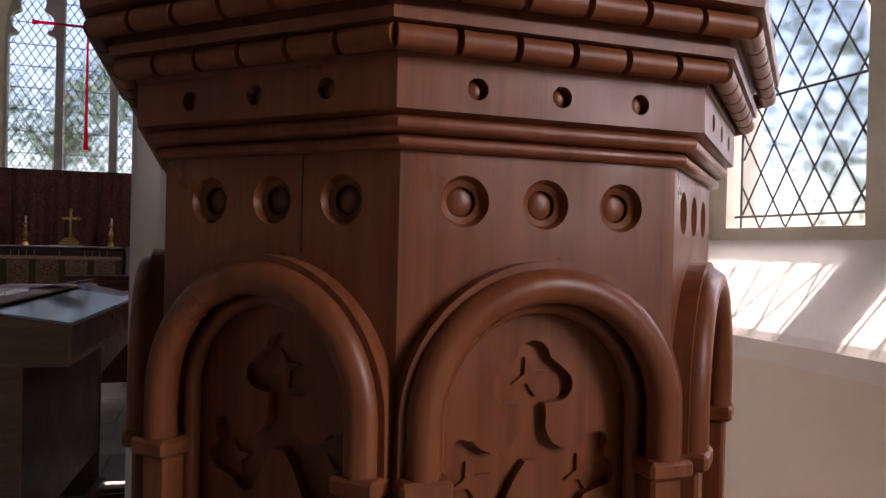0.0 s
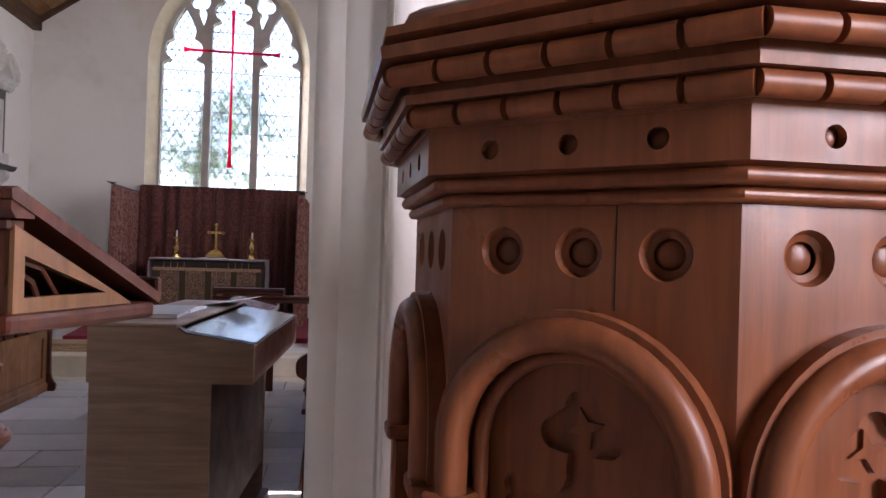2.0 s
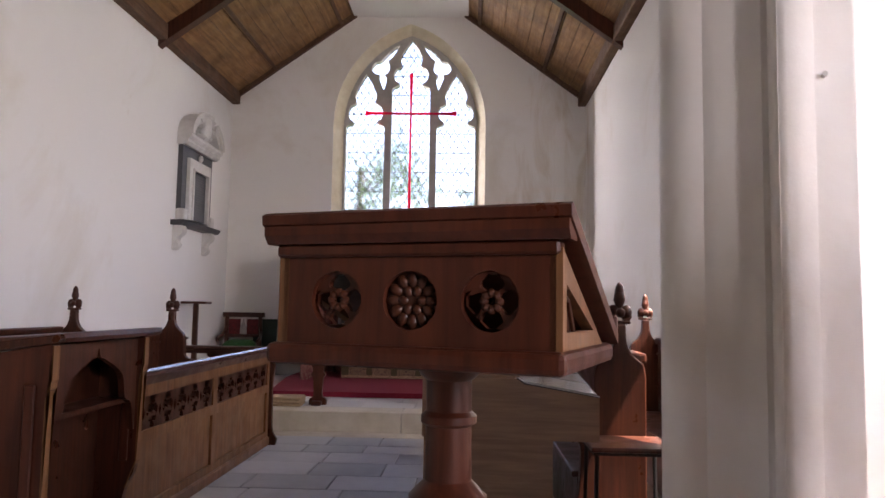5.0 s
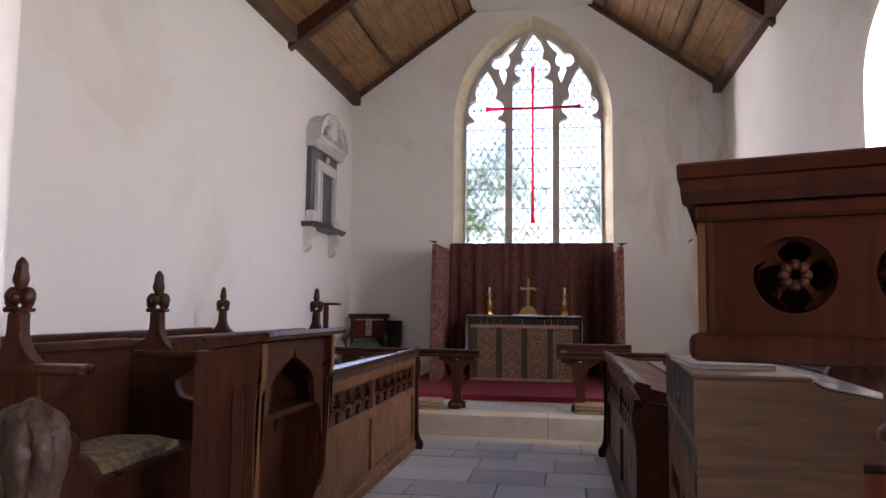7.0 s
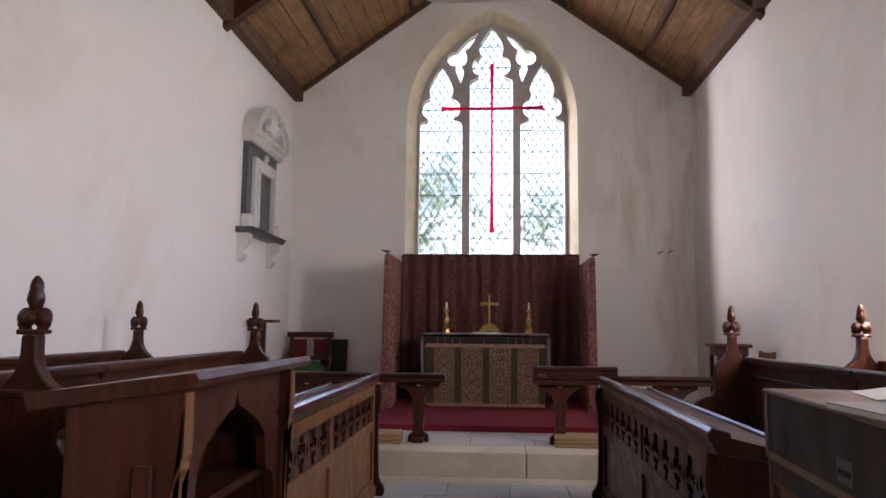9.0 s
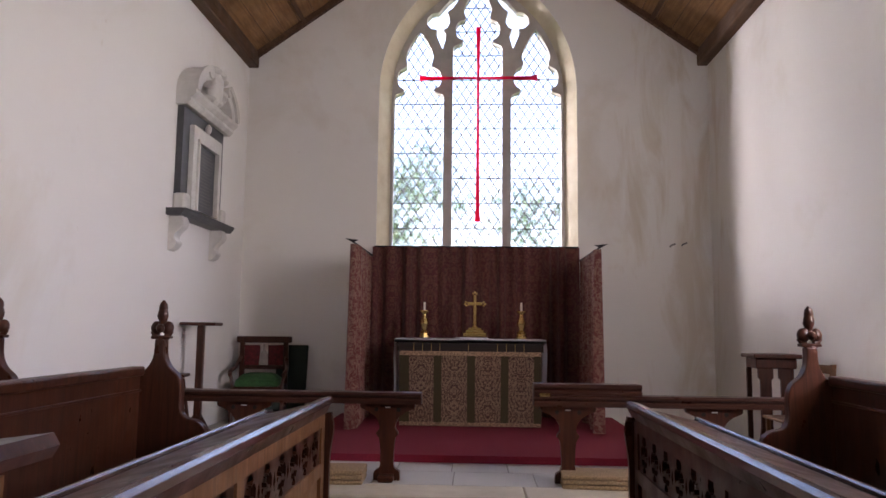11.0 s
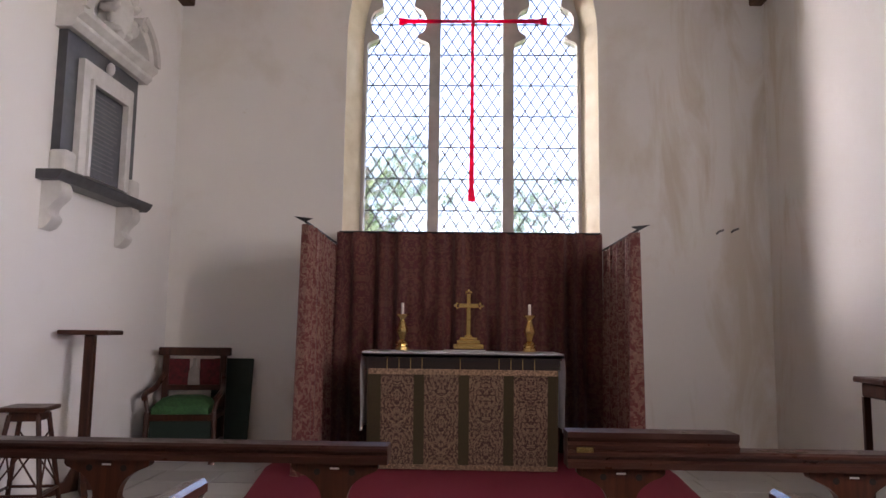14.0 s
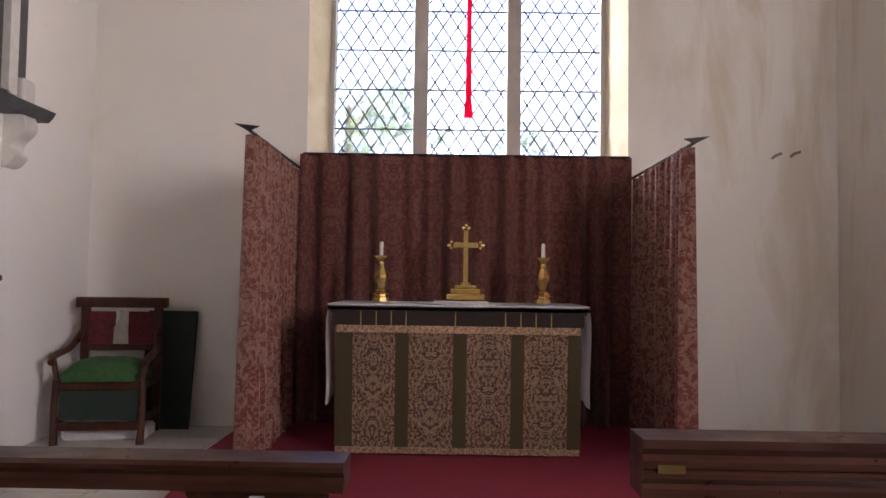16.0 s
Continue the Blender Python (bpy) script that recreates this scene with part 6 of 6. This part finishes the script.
def tall_stool(m):
    s = thing("stool", m, "small dark wooden stool with splayed legs and cross braces", "stool")
    part("seat", box(-0.14, 0.14, -0.14, 0.14, 0.68, 0.71, 0.008), OAK, s)
    part("apron", box(-0.09, 0.09, -0.09, 0.09, 0.62, 0.68, 0.004), OAK, s)
    ps = [(-1, -1), (1, -1), (1, 1), (-1, 1)]
    for a, b in ps:
        part("leg", tube([(a * 0.085, b * 0.085, 0.66), (a * 0.17, b * 0.17, 0.0)], 0.016, 8), OAK, s)
    for i in range(4):
        (a, b), (c, d) = ps[i], ps[(i + 1) % 4]
        part("rung", tube([(a * 0.15, b * 0.15, 0.18), (c * 0.15, d * 0.15, 0.18)], 0.010, 6), OAK, s)
        part("brace", tube([(a * 0.145, b * 0.145, 0.20), (c * 0.10, d * 0.10, 0.55)], 0.006, 6), OAK, s)
        part("brace", tube([(c * 0.145, d * 0.145, 0.20), (a * 0.10, b * 0.10, 0.55)], 0.006, 6), OAK, s)
    return s


tall_stool(pose(-4.92, 10.44, SANCT, 0, 0, 10))


def prayer_desk(m):
    p = thing("prayer_desk", m, "dark oak prayer desk with quatrefoil-pierced legs", "prayer desk")
    part("top", box(-0.20, 0.20, -0.20, 0.20, 0.93, 0.965, 0.008), OAK_RED, p)
    part("top_rail", box(-0.17, 0.17, -0.15, 0.15, 0.84, 0.93, 0.01), OAK_RED, p)
    for x in (-0.085, 0.085):
        side = [(0.062, 0.84), (0.062, 0.76), (0.045, 0.74), (0.046, 0.35), (0.065, 0.20), (0.08, 0.05), (0.08, 0.0)]
        outline = [(x - u, v) for u, v in reversed(side)] + [(x + u, v) for u, v in side]
        part("leg_panel", plate(outline, [foil(x, 0.56, 0.030, 4, 6, 0.0)], 0.03, XZ(-0.13)), OAK, p)
    part("kneeling_shelf", box(-0.18, 0.18, -0.13, 0.18, 0.0, 0.05, 0.006), OAK, p)
    for x in (-0.15, 0.15):
        part("back_leg", box(x - 0.02, x + 0.02, 0.12, 0.15, 0.05, 0.84), OAK, p)
    return p


prayer_desk(pose(0.50, 10.34, SANCT, 0, 0, -4))


def small_chair(m):
    c = thing("side_chair", m, "plain brown wooden side chair with a two-rail back", "chair", "side chairs")
    for x in (-0.18, 0.18):
        part("front_leg", box(x - 0.018, x + 0.018, -0.19, -0.155, 0, 0.43, 0.004), OAK_MID, c)
        part("back_post", prism([(0.155, 0.0), (0.19, 0.0), (0.19, 0.45), (0.235, 0.90), (0.20, 0.90), (0.155, 0.45)], x - 0.017, x + 0.017, lambda u, v, w: (w, u, v)), OAK_MID, c)
    part("seat", box(-0.21, 0.21, -0.21, 0.19, 0.43, 0.455, 0.008), OAK_MID, c)
    for z in (0.62, 0.82):
        part("back_rail", box(-0.17, 0.17, 0.175 + (z - 0.45) * 0.1, 0.20 + (z - 0.45) * 0.1, z, z + 0.07, 0.005), OAK_MID, c)
    for y in (-0.17, 0.17):
        part("stretcher", box(-0.17, 0.17, y - 0.01, y + 0.01, 0.18, 0.21), OAK_MID, c)
    return c


ch = small_chair(pose(-4.82, 8.55, 0.0, 0, 0, 90))
copy_thing(ch, pose(0.55, 9.95, SANCT, 0, 0, -90))
bt = tagged(obj_of("glass_bottle", lathe([(0.035, 0.0), (0.037, 0.02), (0.037, 0.15), (0.014, 0.20), (0.014, 0.25), (0.012, 0.25)], 14), glass_material("green_bottle_glass", (0.15, 0.45, 0.16)), smooth=True), "green glass bottle on the chair seat", "bottle")
bt.matrix_basis = pose(0.50, 9.95, SANCT + 0.455)

# small iron stubs left in the east wall
for x, z in ((0.40, 2.46), (0.55, 2.475)):
    hk = tagged(obj_of("wall_fixing", tube([(x, E_WALL, z), (x, E_WALL - 0.05, z + 0.012), (x + 0.05, E_WALL - 0.06, z + 0.03)], 0.011, 6), plain("grey_iron", (0.22, 0.21, 0.20), 0.7)), "small grey iron stub fixed in the plaster", "wall fixing", "wall fixings")


# pegs in the plaster of the arch wall
for x, y, z in ((0.056, ARCH_W, 2.096), (-0.198, 3.33, 2.04), (-0.150, 3.27, 0.913)):
    pg = tagged(obj_of("wall_peg", tube([(x + 0.006, y + 0.02, z), (x - 0.006, y - 0.022, z + 0.004)], [0.006, 0.009], 8), PLASTER), "small limewashed peg standing out of the wall", "wall peg", "wall pegs")


# ---- churchyard trees seen through the glass ----
def leaf_material():
    m, n, l, b = material("leaves")
    info = n.new("ShaderNodeNewGeometry")
    l.new(ramp(n, l, info.outputs["Random Per Island"], [(0.0, (0.05, 0.10, 0.035)), (1.0, (0.12, 0.19, 0.08))]), b.inputs["Base Color"])
    b.inputs["Roughness"].default_value = 0.6
    return m


LEAVES = leaf_material()


def tree(x, y, h, spread, seed, leaves):
    rng = random.Random(seed)
    t = thing("tree", pose(x, y, -0.5), "broad leafy churchyard tree in full summer leaf", "tree", "churchyard trees")
    trunk = bmesh.new()
    add_tube(trunk, [(0, 0, 0), (0.1, 0, h * 0.2), (0.0, 0.1, h * 0.42), (0.1, 0, h * 0.75)], [h * 0.045, h * 0.034, h * 0.025, h * 0.01], 9)
    tips = []
    for k in range(11):
        a, z = rng.uniform(0, 6.28), h * rng.uniform(0.25, 0.7)
        r = spread * rng.uniform(0.5, 0.95)
        tip = (r * math.cos(a), r * math.sin(a), z + h * rng.uniform(0.08, 0.28))
        tips.append(tip)
        add_tube(trunk, [(0, 0, z), (tip[0] * 0.5, tip[1] * 0.5, (z + tip[2]) / 2 + 0.1), tip], [h * 0.008, h * 0.004, h * 0.0015], 6)
    part("trunk", trunk, BARK, t, "grey-brown trunk and limbs")
    verts, faces = [], []
    for i in range(leaves):
        c = Vector(rng.choice(tips)) + Vector((rng.gauss(0, 1), rng.gauss(0, 1), rng.gauss(0, 0.8))) * spread * 0.27
        c.z = max(c.z, h * 0.14)
        s = rng.uniform(0.06, 0.15)
        m = Euler((rng.uniform(0, 6.28), rng.uniform(0, 6.28), rng.uniform(0, 6.28))).to_matrix()
        k = len(verts)
        for p in ((-s, 0, 0), (0, -s * 0.5, 0.02), (s, 0, 0), (0, s * 0.5, 0.02)):
            verts.append(c + m @ Vector(p))
        faces.append((k, k + 1, k + 2, k + 3))
    mesh = bpy.data.meshes.new("crown")
    mesh.from_pydata(verts, [], faces)
    mesh.materials.append(LEAVES)
    crown = new("crown", mesh)
    crown.parent = t
    return t


tree(-5.6, 30, 10.0, 2.6, 1, 3600)
tree(1.9, 31, 8.2, 3.0, 2, 3600)
tree(-1.6, 55, 8.5, 3.4, 3, 2600)
tree(12, 9.5, 9.0, 3.4, 4, 4000)

# ---- stone floor slabs ----
def slabs(prefix, x0, x1, y0, y1, top, courses, mat, seed, label):
    """Flagstones laid in courses across the church, each its own worn slab."""
    rng = random.Random(seed)
    y = y0
    floor_ob = bpy.data.objects[prefix]
    k = 0
    while y < y1 - 0.05:
        h = min(rng.uniform(*courses), y1 - y)
        if y1 - y - h < 0.15:
            h = y1 - y
        x = x0
        while x < x1 - 0.01:
            w = rng.uniform(0.42, 0.74)
            if x1 - x - w < 0.25:
                w = x1 - x
            bm = bmesh.new()
            g = 0.004
            add_box(bm, x + g, x + w - g, y + g, y + h - g, top - 0.03, top + rng.uniform(-0.0025, 0.0015), 0.004)
            part("flagstone", bm, mat, floor_ob)
            x += w
        y += h


def flag_mat(name, low, high):
    m, n, l, b = material(name)
    v = coords(n, l)
    info = n.new("ShaderNodeObjectInfo")
    a = noise_tex(n, l, v, 7.0, 8.0, 0.62)
    c = noise_tex(n, l, v, 1.2, 3.0)
    f = maths(n, l, "ADD", maths(n, l, "MULTIPLY", a, 0.45), maths(n, l, "MULTIPLY", c, 0.3))
    f = maths(n, l, "ADD", f, maths(n, l, "MULTIPLY", info.outputs["Random"], 0.28))
    l.new(ramp(n, l, f, [(0.3, low), (0.75, high)]), b.inputs["Base Color"])
    l.new(ramp(n, l, a, [(0.3, (0.38,) * 3), (0.7, (0.62,) * 3)]), b.inputs["Roughness"])
    bump(n, l, b, a, 0.25, 0.004)
    return m


FLAGS = flag_mat("choir_flagstone", (0.27, 0.28, 0.30), (0.55, 0.555, 0.56))
FLAGS_PALE = flag_mat("sanctuary_stone", (0.34, 0.33, 0.31), (0.52, 0.51, 0.48))
slabs("floor", -3.7, -0.4, 0.9, 8.62, 0.0, (0.36, 0.50), FLAGS, 11, "")
step = thing("step", Matrix(), "worn pale stone step up to the sanctuary", "step", "", "structure")
for x0, x1 in ((N, -3.3), (-3.3, -1.75), (-1.75, -0.4), (-0.4, S)):
    part("riser_stone", box(x0 + 0.003, x1 - 0.003, 8.90, 9.28, -0.02, SANCT, 0.012, 2), STEP, step)
slabs("floor_sanctuary", N, S, 9.285, 13.1, SANCT, (0.42, 0.6), FLAGS_PALE, 12, "")
structure("floor_strip", box(-3.7, -0.4, 8.62, 8.90, -0.03, -0.001), STEP, "worn pale stone strip before the step", "floor")
